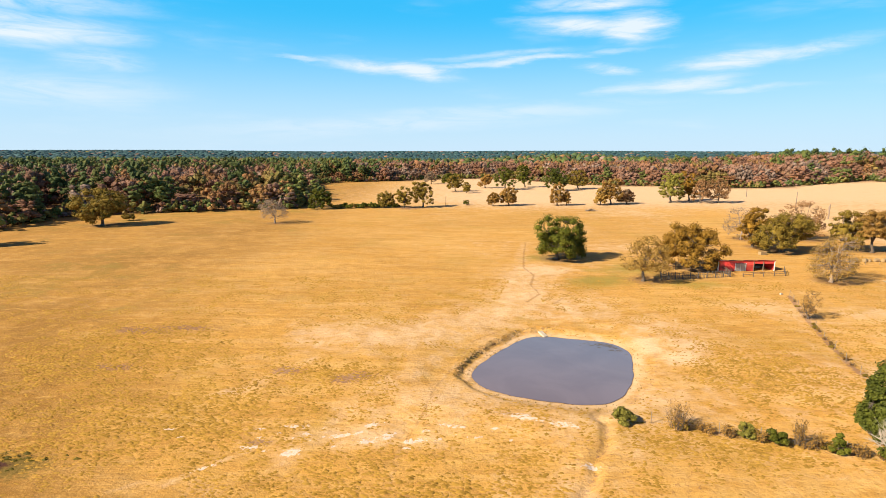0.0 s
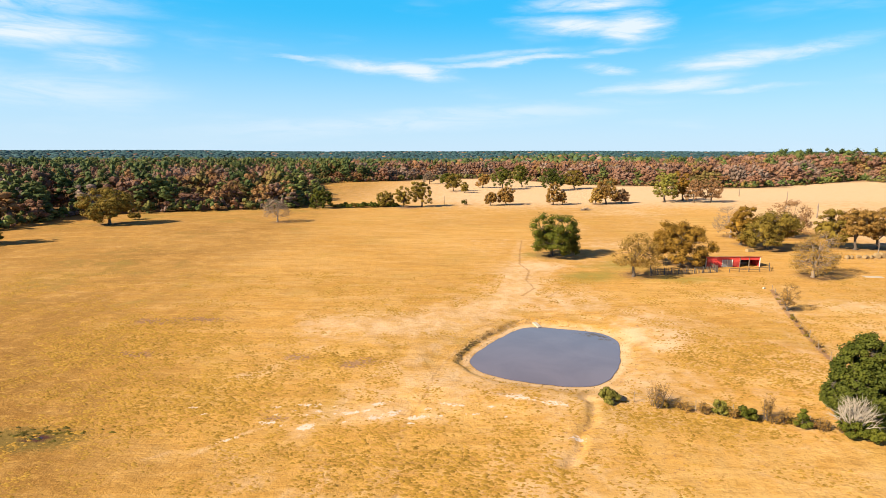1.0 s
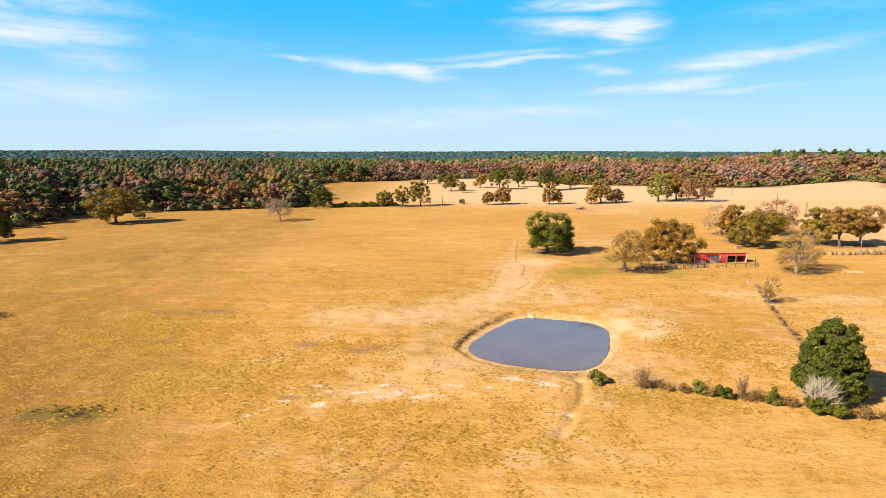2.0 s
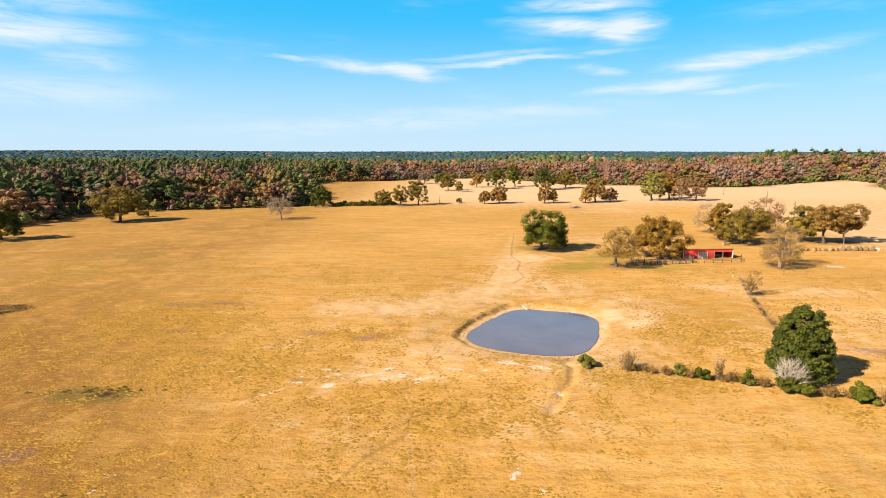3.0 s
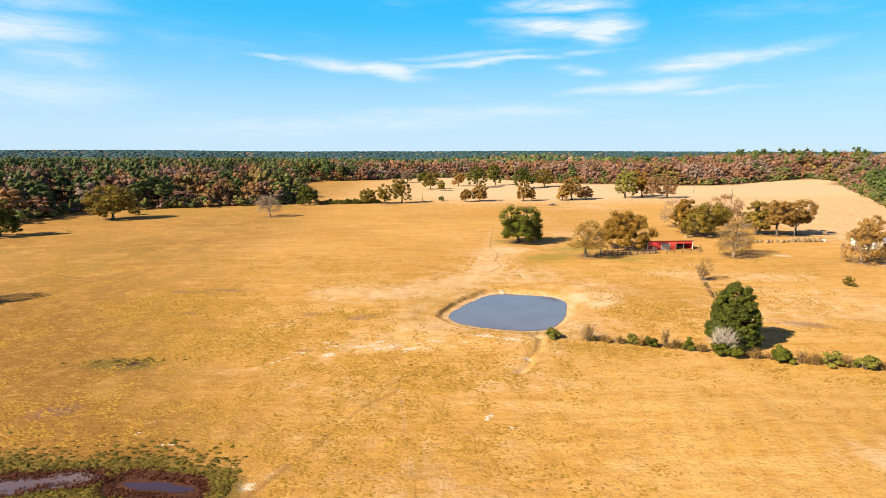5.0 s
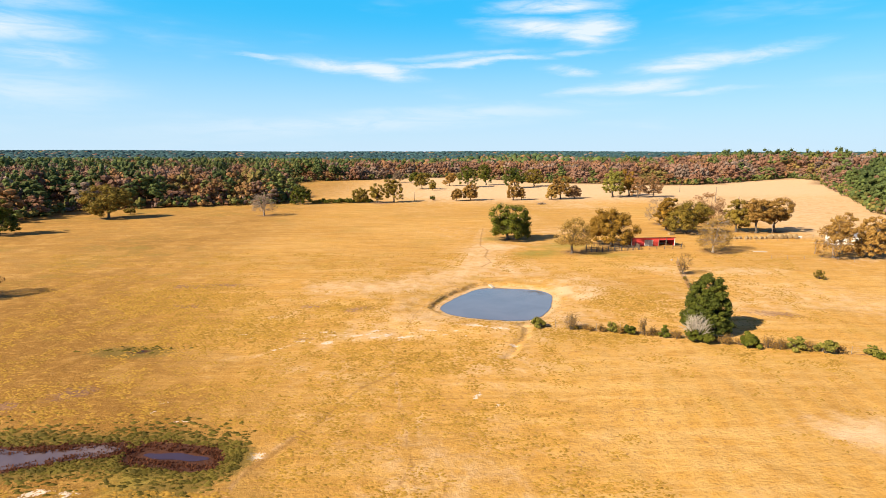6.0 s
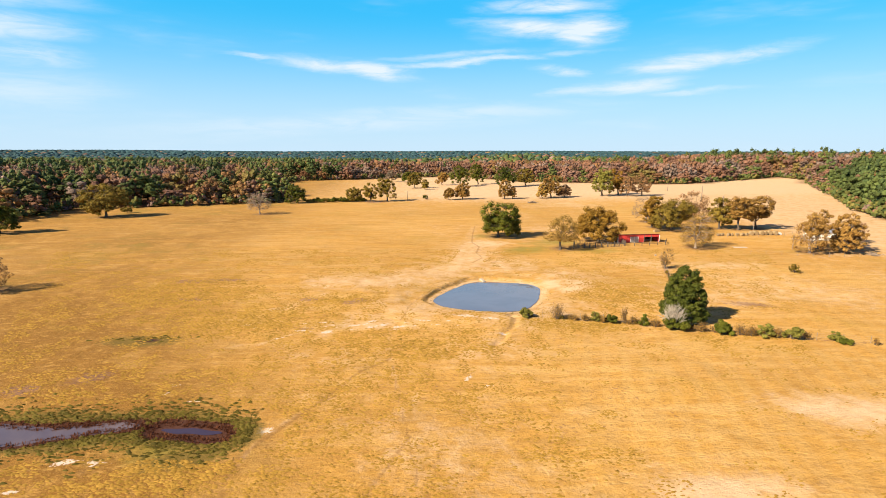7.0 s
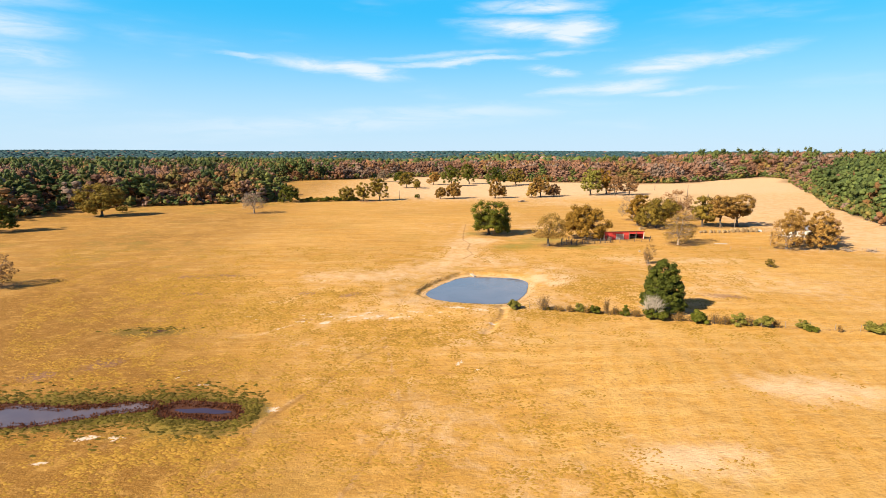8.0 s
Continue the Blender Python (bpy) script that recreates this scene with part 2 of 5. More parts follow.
LEAF = {
    "green": leaf_material("evergreen oak leaves", (0.050, 0.062, 0.008), (0.145, 0.142, 0.018)),
    "dark": leaf_material("dense evergreen leaves", (0.032, 0.045, 0.008), (0.12, 0.128, 0.019)),
    "olive": leaf_material("olive autumn leaves", (0.13, 0.090, 0.015), (0.29, 0.20, 0.037)),
    "orange": leaf_material("orange autumn leaves", (0.15, 0.078, 0.012), (0.34, 0.19, 0.032)),
    "brown": leaf_material("brown autumn leaves", (0.21, 0.115, 0.03), (0.40, 0.23, 0.062)),
    "pale": leaf_material("thin straw leaves", (0.22, 0.13, 0.028), (0.48, 0.30, 0.08)),
    "pink": leaf_material("dry pinkish leaves", (0.18, 0.092, 0.040), (0.34, 0.19, 0.088)),
    "grey": leaf_material("grey twigs", (0.19, 0.135, 0.09), (0.37, 0.28, 0.20)),
    "yellow": leaf_material("yellow-green leaves", (0.115, 0.108, 0.020), (0.29, 0.255, 0.052)),
}
WOODLAND = woodland_material("mixed woodland leaves", 0.8)
# Low contrast here softens the far trees as haze would.
FAR_WOODLAND = woodland_material("distant pine leaves with painted haze", 0.35)
STRAW = leaf_material("dry grass blades", (0.27, 0.155, 0.029), (0.45, 0.26, 0.053), 0.1, 0.1)
SEDGE = leaf_material("dark green sedge", (0.070, 0.056, 0.012), (0.19, 0.145, 0.028), 0.1, 0.2)
REED = leaf_material("red-brown marsh plants", (0.10, 0.035, 0.02), (0.19, 0.07, 0.035), 0.1, 0.5)
RED_METAL = worn_material("red painted sheet metal", (0.70, 0.055, 0.05), (0.58, 0.09, 0.07), 0.6, 0.5, amount=0.5, relief=0.15)
WHITE_PAINT = worn_material("white painted wood", (0.78, 0.76, 0.72), (0.62, 0.57, 0.50), 1.2, 0.6, amount=0.4, relief=0.15)
GREY_METAL = worn_material("grey galvanised metal", (0.36, 0.36, 0.38), (0.30, 0.27, 0.25), 1.0, 0.45, 0.4, amount=0.5, relief=0.15)
DARK_WOOD_SHADE = worn_material("dark shed timber and shade", (0.06, 0.045, 0.035), (0.10, 0.08, 0.06), 1.0, 0.9)
HAY = worn_material("old hay", (0.33, 0.23, 0.115), (0.24, 0.17, 0.10), 3.0, 0.95, relief=0.7)
CLOD = worn_material("cut bank soil", (0.36, 0.215, 0.085), (0.28, 0.165, 0.07), 1.5, 0.95, relief=0.6)
STONE = worn_material("pale concrete", (0.46, 0.39, 0.31), (0.36, 0.29, 0.22), 1.0, 0.85)
GLASS = worn_material("dim window glass", (0.05, 0.06, 0.07), (0.04, 0.05, 0.06), 1.0, 0.08, relief=0.0)

# ---- the lie of the land ----


def lattice(i, j, seed):
    v = np.sin(i * 127.1 + j * 311.7 + seed * 74.7) * 43758.5453
    return v - np.floor(v)


def value_noise(x, y, size, seed):
    """Smooth noise from 0 to 1 with features of that size in metres."""
    x, y = np.asarray(x, float) / size, np.asarray(y, float) / size
    i, j = np.floor(x), np.floor(y)
    u, v = x - i, y - j
    u, v = u * u * (3 - 2 * u), v * v * (3 - 2 * v)
    low = lattice(i, j, seed) * (1 - u) + lattice(i + 1, j, seed) * u
    high = lattice(i, j + 1, seed) * (1 - u) + lattice(i + 1, j + 1, seed) * u
    return low * (1 - v) + high * v


def smooth(a, b, v):
    s = np.clip((v - a) / (b - a), 0, 1)
    return s * s * (3 - 2 * s)


def line_distance(x, y, points):
    """The distance from a line of points."""
    best = np.full(np.shape(x), 1e9)
    for (ax, ay), (bx, by) in zip(points, points[1:]):
        dx, dy = bx - ax, by - ay
        s = np.clip(((x - ax) * dx + (y - ay) * dy) / (dx * dx + dy * dy), 0, 1)
        best = np.minimum(best, np.hypot(x - ax - s * dx, y - ay - s * dy))
    return best


POND_CENTRE = (17.5, 70.0)


def pond_radius(th):
    c, s = np.cos, np.sin
    return (11.004 + 0.454 * c(th) + 0.297 * s(th) - 0.244 * c(2 * th) + 1.319 * s(2 * th) - 0.5 * c(3 * th) - 0.13 * s(3 * th) - 0.043 * c(4 * th)
            + 0.636 * s(4 * th) - 0.122 * c(5 * th) + 0.025 * s(5 * th) - 0.211 * c(6 * th) - 0.093 * s(6 * th) - 0.174 * s(7 * th) + 0.05 * s(19 * th))


MARSH_LINE = [(-90, 12), (-58, 15.5), (-46, 17.2), (-40, 16.6), (-34, 17.8), (-30.5, 18.2)]
POOL_LINE = [(-26.8, 17.5), (-24, 17.0), (-20.8, 16.2)]
SWALE_LINE = [(-110, 14), (-58, 16.5), (-46, 17.5), (-36, 17.5), (-27, 17.5), (-19, 16.4)]


def marsh_reach(x):
    """Half the width of the marsh water."""
    return 0.25 + 1.5 * smooth(-31, -46, x)


def base_height(x, y):
    u, v = 2.4 * np.tanh(x / 240), 3.0 * np.tanh(y / 300)
    z = -0.367 - 1.457 * u + 2.499 * v + 0.483 * u * u + 0.478 * u * v - 0.551 * v * v
    r = np.hypot(x, y)
    z = z + 21 * smooth(1200, 3000, r) * (0.80 + 0.35 * value_noise(x, y, 700, 3))
    z = z + 9 * np.exp(-((x - 440) ** 2 + (y - 640) ** 2) / 150**2) + 11 * np.exp(-((x - 590) ** 2 + (y - 420) ** 2) / 190**2)
    return z + 10 * np.exp(-((x - 215) ** 2 + (y - 1000) ** 2) / 130**2)


def ground_height(x, y):
    x, y = np.asarray(x, float), np.asarray(y, float)
    z = base_height(x, y)
    near = np.exp(-np.hypot(x - 10, y - 50) / 140)
    z = z + near * (0.28 * (value_noise(x, y, 9, 1) - 0.5) + 0.16 * (value_noise(x, y, 2.3, 2) - 0.5))
    z = z + 0.5 * np.exp(-((x - 12) / 9) ** 2 - ((y - 55) / 3.2) ** 2)
    # the pond lies in a bowl, with a cut bank to the west and north
    dx, dy = x - POND_CENTRE[0], y - POND_CENTRE[1]
    th = np.arctan2(dy, dx)
    d = np.hypot(dx, dy) - pond_radius(th)
    cut = smooth(0.25, 0.8, np.cos(th - 2.45) * 0.5 + 0.5)
    z = z * np.where(d < 10, 0.55 + 0.45 * smooth(2, 10, d), 1.0)
    ragged = 0.7 * (value_noise(x, y, 1.6, 7) - 0.5) * cut
    rise = (1 - cut) * smooth(-0.4, 4.2, d) + cut * (0.25 * smooth(-0.3, 1.2, d) + 0.75 * smooth(1.9, 2.9, d + ragged))
    z = np.where(d < 6, -0.12 - 0.9 * smooth(-0.2, -4, d) + (z + 0.12 + 0.08 * cut * smooth(6, 3, d)) * rise, z)
    # the marsh swale
    m = line_distance(x, y, MARSH_LINE) - marsh_reach(x) - 0.8 * (value_noise(x, y, 2.5, 9) - 0.5)
    p = line_distance(x, y, POOL_LINE) - 0.7 - 0.6 * (value_noise(x, y, 2.0, 10) - 0.5)
    z = np.where(m < 3, 0.42 + (z - 0.42) * smooth(-0.3, 3.0, m), z)
    z = np.where(p < 2.5, np.minimum(z, 0.20 + (z - 0.20) * smooth(-0.3, 2.5, p)), z)
    # the worn cattle track by the pond
    k = line_distance(x, y, TRACK)
    z = z - 0.35 * np.exp(-(k / 0.5) ** 2) * smooth(60, 56, y)
    return z


TRACK = [(35.1, 81.7), (32.0, 70.2), (28.1, 63.0), (23.5, 58.1), (19.6, 56.0), (18.7, 54.6), (19.7, 53.2), (19.0, 51.3), (18.3, 48.5), (16.2, 46), (15.9, 43.8), (13.7, 40.6)]


def ground_at(x, y):
    return float(ground_height(x, y))


def stretched_axis(low, high, step, far_low, far_high, growth=1.13):
    mid = list(np.arange(low, high + step / 2, step))
    s, v, up = step, mid[-1], []
    while v < far_high:
        s *= growth
        v += s
        up.append(v)
    s, v, down = step, mid[0], []
    while v > far_low:
        s *= growth
        v -= s
        down.append(v)
    return np.array(down[::-1] + mid + up)


def mesh_from(name, verts, faces, mats, smooth_faces=False, indices=None):
    me = bpy.data.meshes.new(name)
    me.from_pydata(verts.tolist() if hasattr(verts, "tolist") else verts, [], faces.tolist() if hasattr(faces, "tolist") else faces)
    for m in mats if isinstance(mats, (list, tuple)) else [mats]:
        me.materials.append(m)
    if smooth_faces:
        me.polygons.foreach_set("use_smooth", np.ones(len(me.polygons), bool))
    if indices is not None:
        me.polygons.foreach_set("material_index", np.asarray(indices, np.int32))
    me.update()
    return me


def spots(x, y, places):
    """Soft patches: x, y, half length, half width, turn in degrees."""
    v = np.zeros(np.shape(x))
    for px, py, a, b, turn in places:
        c, s = math.cos(radians(turn)), math.sin(radians(turn))
        u, w = ((x - px) * c + (y - py) * s) / a, (-(x - px) * s + (y - py) * c) / b
        v = np.maximum(v, np.exp(-(u * u + w * w)))
    return v


def band(x, y, points, half):
    return np.exp(-(line_distance(x, y, points) / half) ** 2)


TREES = []          # places of the single trees, for the leaf litter and painted shade under them


def build_ground():
    gx, gy = stretched_axis(-62, 92, 0.45, -4400, 4400), stretched_axis(-4, 132, 0.45, -2500, 4600)
    x, y = np.meshgrid(gx, gy)
    x, y = x.ravel(), y.ravel()
    z = ground_height(x, y)
    nx, ny = len(gx), len(gy)
    a = (np.arange(ny - 1)[:, None] * nx + np.arange(nx - 1)[None, :]).ravel()
    me = mesh_from("ground", np.stack([x, y, z], 1), np.stack([a, a + 1, a + nx + 1, a + nx], 1), GROUND, True)
    dx, dy = x - POND_CENTRE[0], y - POND_CENTRE[1]
    th = np.arctan2(dy, dx)
    d = np.hypot(dx, dy) - pond_radius(th)
    trail_a = [(26.8, 163.1), (22.3, 141.0), (20.8, 124.2), (19.4, 111.0), (16.7, 98.2), (10.9, 88.8), (4.6, 78.1), (-1.9, 67.2), (-7.8, 56.0), (-14.2, 46.7)]
    broad = [(20.5, 122), (19.6, 112), (15.8, 97.2), (7.9, 87.7), (-2.6, 80.3), (-15.1, 79.2)]
    trail_b = [(10.3, 82.1), (6.2, 78.1), (2.7, 67.4), (0.2, 60.5), (-0.6, 54.9), (-2.8, 47.1), (-3.0, 41.0), (-1.5, 25), (1.0, 4.1)]
    trail_c = [(-2.6, 80.3), (-11.2, 77.4), (-17.7, 68.5), (-23.0, 59.7), (-25.8, 58.1)]
    trail_e = [(-3.8, 66.0), (-6.5, 62.9), (-8.2, 58.2), (-8.5, 54.5), (-11.8, 50.3), (-16.8, 47.3), (-20.7, 44.0), (-23.1, 41.1), (-23.9, 39.5)]
    trail_d = [(-6, 27), (-11.9, 21.4), (-15.9, 14.6), (-16.9, 9.0), (-19.9, 2.0)]
    sand = np.maximum.reduce([
        0.64 * band(x, y, broad, 10.5), 0.46 * band(x, y, trail_a, 3.5), 0.45 * band(x, y, TRACK, 1.1) * (0.35 + 0.65 * smooth(52, 62, y)), 0.45 * band(x, y, trail_c, 1.6),
        0.5 * band(x, y, trail_b, 0.5), 0.42 * band(x, y, trail_d, 0.5), 0.5 * band(x, y, trail_e, 0.6), 0.45 * band(x, y, [(0.9, 24.9), (0.0, 14.6), (-2.1, 9.8), (-4.6, 4.4), (-6.3, 0.0)], 0.5),
        0.7 * np.exp(-((d - 1.4) / 1.8) ** 2) * (0.55 + 0.45 * np.cos(th - 0.4)), 0.75 * np.exp(-((d - 1.0) / 1.0) ** 2),
        0.85 * spots(x, y, [(33, 77, 6, 4, 60), (29, 4, 9, 5, 0), (53.5, 17.6, 12, 5, -10), (36, 72, 5, 4, 0), (39, 77, 5, 4, 0), (25, 125, 10, 9, 0)]),
        0.62 * spots(x, y, [(-6, 50, 14, 4, 4), (20, 60, 24, 16, 0), (2, 58, 14, 9, 20), (24, 96, 16, 14, 0), (38, 84, 12, 10, 0), (62, 96, 12, 8, 0), (84, 92, 14, 7, 0)]),
        0.95 * smooth(200, 320, y) * smooth(-140, 60, x), 0.7 * smooth(115, 150, x) * smooth(60, 110, y),
        0.5 * value_noise(x, y, 13, 21) * value_noise(x, y, 31, 22) * 1.5 * (0.35 + 0.65 * smooth(-25, 10, x))])
    rs = np.random.default_rng(77)
    white = np.maximum.reduce([
        spots(x, y, [(-13.3, 46.5, 1.5, 0.8, 20), (-6.1, 48.7, 1.3, 0.6, 0), (-1.2, 49.1, 1.8, 0.6, 10), (-6.0, 52.3, 1.2, 0.5, 30),
                     (2.6, 52.0, 2.0, 0.4, -12), (5.2, 50.0, 0.6, 0.4, 0), (15.8, 45.3, 0.9, 1.0, 40), (-17.7, 47.3, 1.4, 0.6, 10), (-14.1, 51.5, 1.8, 0.5, 0)]),
        spots(x, y, [(-8.7, 50.0, 1.4, 0.5, 10), (-20.6, 43.8, 1.6, 0.35, 35), (10.8, 53.8, 3.0, 0.75, -16), (14.8, 52.6, 2.2, 0.65, -12), (-33.4, 11.5, 1.6, 0.55, 15),
                     (-30.5, 11.3, 1.1, 0.6, 10), (-35.7, 7.2, 1.3, 0.35, 10), (-25.8, 23.5, 1.2, 0.3, 0), (-29.5, 27.8, 0.9, 0.3, 0)]),
        spots(x, y, [(10.3, 26.0, 1.1, 0.4, 0), (-29.8, 27.9, 0.9, 0.3, 0), (-29.9, 25.5, 0.8, 0.3, 20), (-15.7, 16.5, 0.9, 1.0, 60), (8, 28.5, 0.6, 1.4, -35)]),
        spots(x, y, [(rs.normal(-4, 8), rs.normal(50.2, 1.5), rs.uniform(0.3, 1.0), rs.uniform(0.15, 0.35), rs.uniform(-25, 35)) for _ in range(45)])])
    green = np.maximum.reduce([
        0.75 * spots(x, y, [(37, 115, 12, 8, 25), (46, 126, 15, 8, 15), (30, 140, 9, 5, 0), (57, 113, 13, 5, 5), (-5, 252, 40, 5, 0), (-25, 14.5, 9, 5, 0)]),
        0.3 * smooth(5, 2, np.abs(d - 5)) * smooth(-2.0, -0.5, np.sin(th - 0.9) - 1), 0.55 * value_noise(x, y, 17, 41) * smooth(-20, -70, x)])
    swale = line_distance(x, y, SWALE_LINE)
    wet = np.maximum.reduce([smooth(2.2, 0.6, line_distance(x, y, MARSH_LINE) - marsh_reach(x)) * 0.9, smooth(1.9, 0.5, line_distance(x, y, POOL_LINE) - 0.95),
                             0.9 * spots(x, y, [(-40.2, 43.6, 1.8, 0.8, 0)]), 0.8 * smooth(0.75, 0.2, d)])
    marsh = np.maximum(smooth(5.8, 2.0, swale + 2 * (value_noise(x, y, 5, 51) - 0.5)), 1.0 * spots(x, y, [(-41, 43.5, 7, 2.8, 0), (-22, 11.5, 5, 2, 25)]))
    dirt = np.maximum.reduce([
        0.85 * spots(x, y, [(-10.5, 63.4, 4, 2.0, 20), (-19.2, 65.6, 3, 1.5, 0), (-46.8, 79.5, 6, 2, 0), (-40.4, 81.2, 6, 1.5, 0), (-42.6, 65.5, 4, 1.5, 0),
                     (-41.5, 30.5, 3.2, 2.2, 30), (9.5, 54.5, 3, 0.6, -15), (-17, 48.3, 1.8, 0.8, 0), (68, 59, 6, 2.5, -20), (-48, 27, 3, 2, 0)]),
        0.3 * value_noise(x, y, 8, 61) * value_noise(x, y, 23, 62) * 1.2,
        0.4 * np.exp(-((d - 2.3) / 0.4) ** 2) * smooth(0.25, 0.8, np.cos(th - 2.45) * 0.5 + 0.5),
        0.9 * band(x, y, [(-52, 257), (-10, 264.5), (42, 277)], 1.3), 0.7 * band(x, y, [(128, 268), (122, 285), (118, 300)], 0.8),
        0.5 * band(x, y, FENCE_SOUTH, 0.8), 0.95 * band(x, y, FENCE_EAST, 0.6), 0.5 * np.exp(-(line_distance(x, y, TRACK) / 0.4) ** 2)])
    rank = np.clip(0.2 * smooth(8, -45, x + 0.2 * (y - 60)) * smooth(230, 120, y) + 0.35 * value_noise(x, y, 26, 91) + 0.95 * smooth(-6, -36, x) * smooth(50, 16, y) + 0.45 * smooth(-38, -70, x) + 0.5 * smooth(-24, -46, x) * smooth(76, 50, y), 0, 1.3)
    mown = smooth(12, 30, x) * smooth(48, 40, y + 0.28 * (x - 40)) + 0.7 * smooth(60, 75, x) * smooth(30, 45, y) * smooth(110, 95, y)
    path = np.maximum.reduce([0.8 * band(x, y, trail_b, 0.26), 0.8 * band(x, y, trail_d, 0.26), 0.9 * band(x, y, [(26.8, 163.1), (23.0, 141.0), (21.2, 128), (22.4, 120), (20.3, 111.0), (21.0, 104), (17.5, 98.2)], 0.4),
                              0.8 * band(x, y, [(30, 127), (33.5, 121), (35.5, 117)], 0.35), 0.8 * band(x, y, [(28, 106), (25, 101), (22.5, 97)], 0.35), 0.8 * band(x, y, [(12, 12), (8, 17.5), (6.5, 24), (2, 31)], 0.3),
                              1.0 * band(x, y, [(-2.6, 35.5), (-6.5, 31.3), (-10.8, 22.8), (-13.4, 18.0), (-15.7, 14.1), (-17.2, 10.6), (-17.2, 5.1), (-19.5, 0.7)], 0.34),
                              0.9 * band(x, y, [(0.0, 14.6), (-2.1, 9.8), (-4.6, 4.4), (-6.3, 0.0)], 0.3), 0.8 * band(x, y, [(3.0, 11.9), (1.6, 5.3), (0.5, 0.1)], 0.28),
                              0.8 * band(x, y, [(-17.5, 11.3), (-16.6, 5.7), (-14.1, 0.4)], 0.28), 0.9 * band(x, y, [(-30.6, 6.4), (-32.2, 3.9), (-33.9, 1.8)], 0.3)])
    shaded_litter = np.zeros(len(x))
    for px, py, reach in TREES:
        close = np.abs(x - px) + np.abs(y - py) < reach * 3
        shaded_litter[close] = np.maximum(shaded_litter[close], np.exp(-(np.hypot(x[close] - px, y[close] - py) / reach) ** 2))
    # The whole woodland floor gets the litter tone, dark as if shaded.
    shaded_litter = np.maximum(shaded_litter, 1.2 * ~inside_field(x, y))
    for key, v in (("sand", sand), ("white", white), ("grass_green", green), ("wet", wet), ("marsh", marsh), ("dirt", dirt), ("litter_shade", shaded_litter), ("rank", rank), ("mown", mown), ("path", path)):
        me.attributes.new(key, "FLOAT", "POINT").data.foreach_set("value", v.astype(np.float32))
    tagged(new("ground", me), "dry golden winter pasture with pale sandy patches", "ground", kind="structure")


FENCE_SOUTH = [(24.6, 53.4), (27.5, 52.6), (42, 48.0), (63, 41.0), (90, 34.5)]
FENCE_EAST = [(54, 51), (59.0, 70.9), (65.8, 89.5), (72, 104)]

# ---- water ----


def blob_mesh(name, points, z, mat):
    return mesh_from(name, [(px, py, z) for px, py in points], [tuple(range(len(points)))], mat)


def build_water():
    ring = np.linspace(0, 2 * math.pi, 120, endpoint=False)
    r = pond_radius(ring) + 0.5
    pond = new("pond", blob_mesh("pond", np.stack([POND_CENTRE[0] + r * np.cos(ring), POND_CENTRE[1] + r * np.sin(ring)], 1).tolist(), 0.0, POND_WATER))
    tagged(pond, "still muddy stock pond with grey-blue water", "pond", kind="structure")
    xs = np.linspace(-88, -29.5, 60)
    line_y = np.interp(xs, [p[0] for p in MARSH_LINE], [p[1] for p in MARSH_LINE])
    half = (marsh_reach(xs) + 0.9) * smooth(-29.0, -32, xs)
    pts = list(zip(xs, line_y - half)) + list(zip(xs[::-1], (line_y + half)[::-1]))
    tagged(new("marsh_pool", blob_mesh("marsh_pool", pts, 0.47, MARSH_WATER)), "long shallow marsh pool with dark water", "water", kind="structure")
    pts = [(-23.6 + 3.4 * math.cos(a), 16.9 - 0.16 * 3.4 * math.cos(a) + (0.58 + 0.12 * math.sin(5 * a)) * math.sin(a)) for a in ring]
    tagged(new("marsh_pool", blob_mesh("marsh_pool", pts, 0.24, POOL_WATER)), "small dark pool among red-brown plants", "water", kind="structure")
    pts = [(-40.2 + 0.7 * math.cos(a), 43.6 + (0.22 + 0.06 * math.sin(3 * a)) * math.sin(a)) for a in ring]
    tagged(new("puddle", blob_mesh("puddle", pts, ground_at(-40.2, 43.6) + 0.02, POOL_WATER)), "small puddle in a muddy hollow", "water", kind="structure")


build_water()

# ---- helpers for things ----


def thing(name, x, y, label, category, group="", turn=0.0, z=None):
    e = new(name)
    e.empty_display_size = 0.3
    e.matrix_world = pose(x, y, ground_at(x, y) if z is None else z, 0, 0, turn)
    return tagged(e, label, category, group)


def part(name, mesh, parent, label=""):
    o = new(name, mesh)
    o.parent = parent
    return tagged(o, label)


def box_part(name, size, at, mat, parent, label="", turn=(0, 0, 0), edge=0.01):
    """A bevelled box under a thing; at is its centre."""
    bm = bmesh.new()
    bmesh.ops.create_cube(bm, size=1.0)
    bmesh.ops.scale(bm, vec=size, verts=bm.verts)
    bmesh.ops.bevel(bm, geom=bm.edges[:], offset=min(edge, min(size) * 0.3), segments=1, affect="EDGES")
    bmesh.ops.transform(bm, matrix=pose(*at, *turn), verts=bm.verts)
    me = bpy.data.meshes.new(name)
    bm.to_mesh(me)
    bm.free()
    me.materials.append(mat)
    return part(name, me, parent, label)


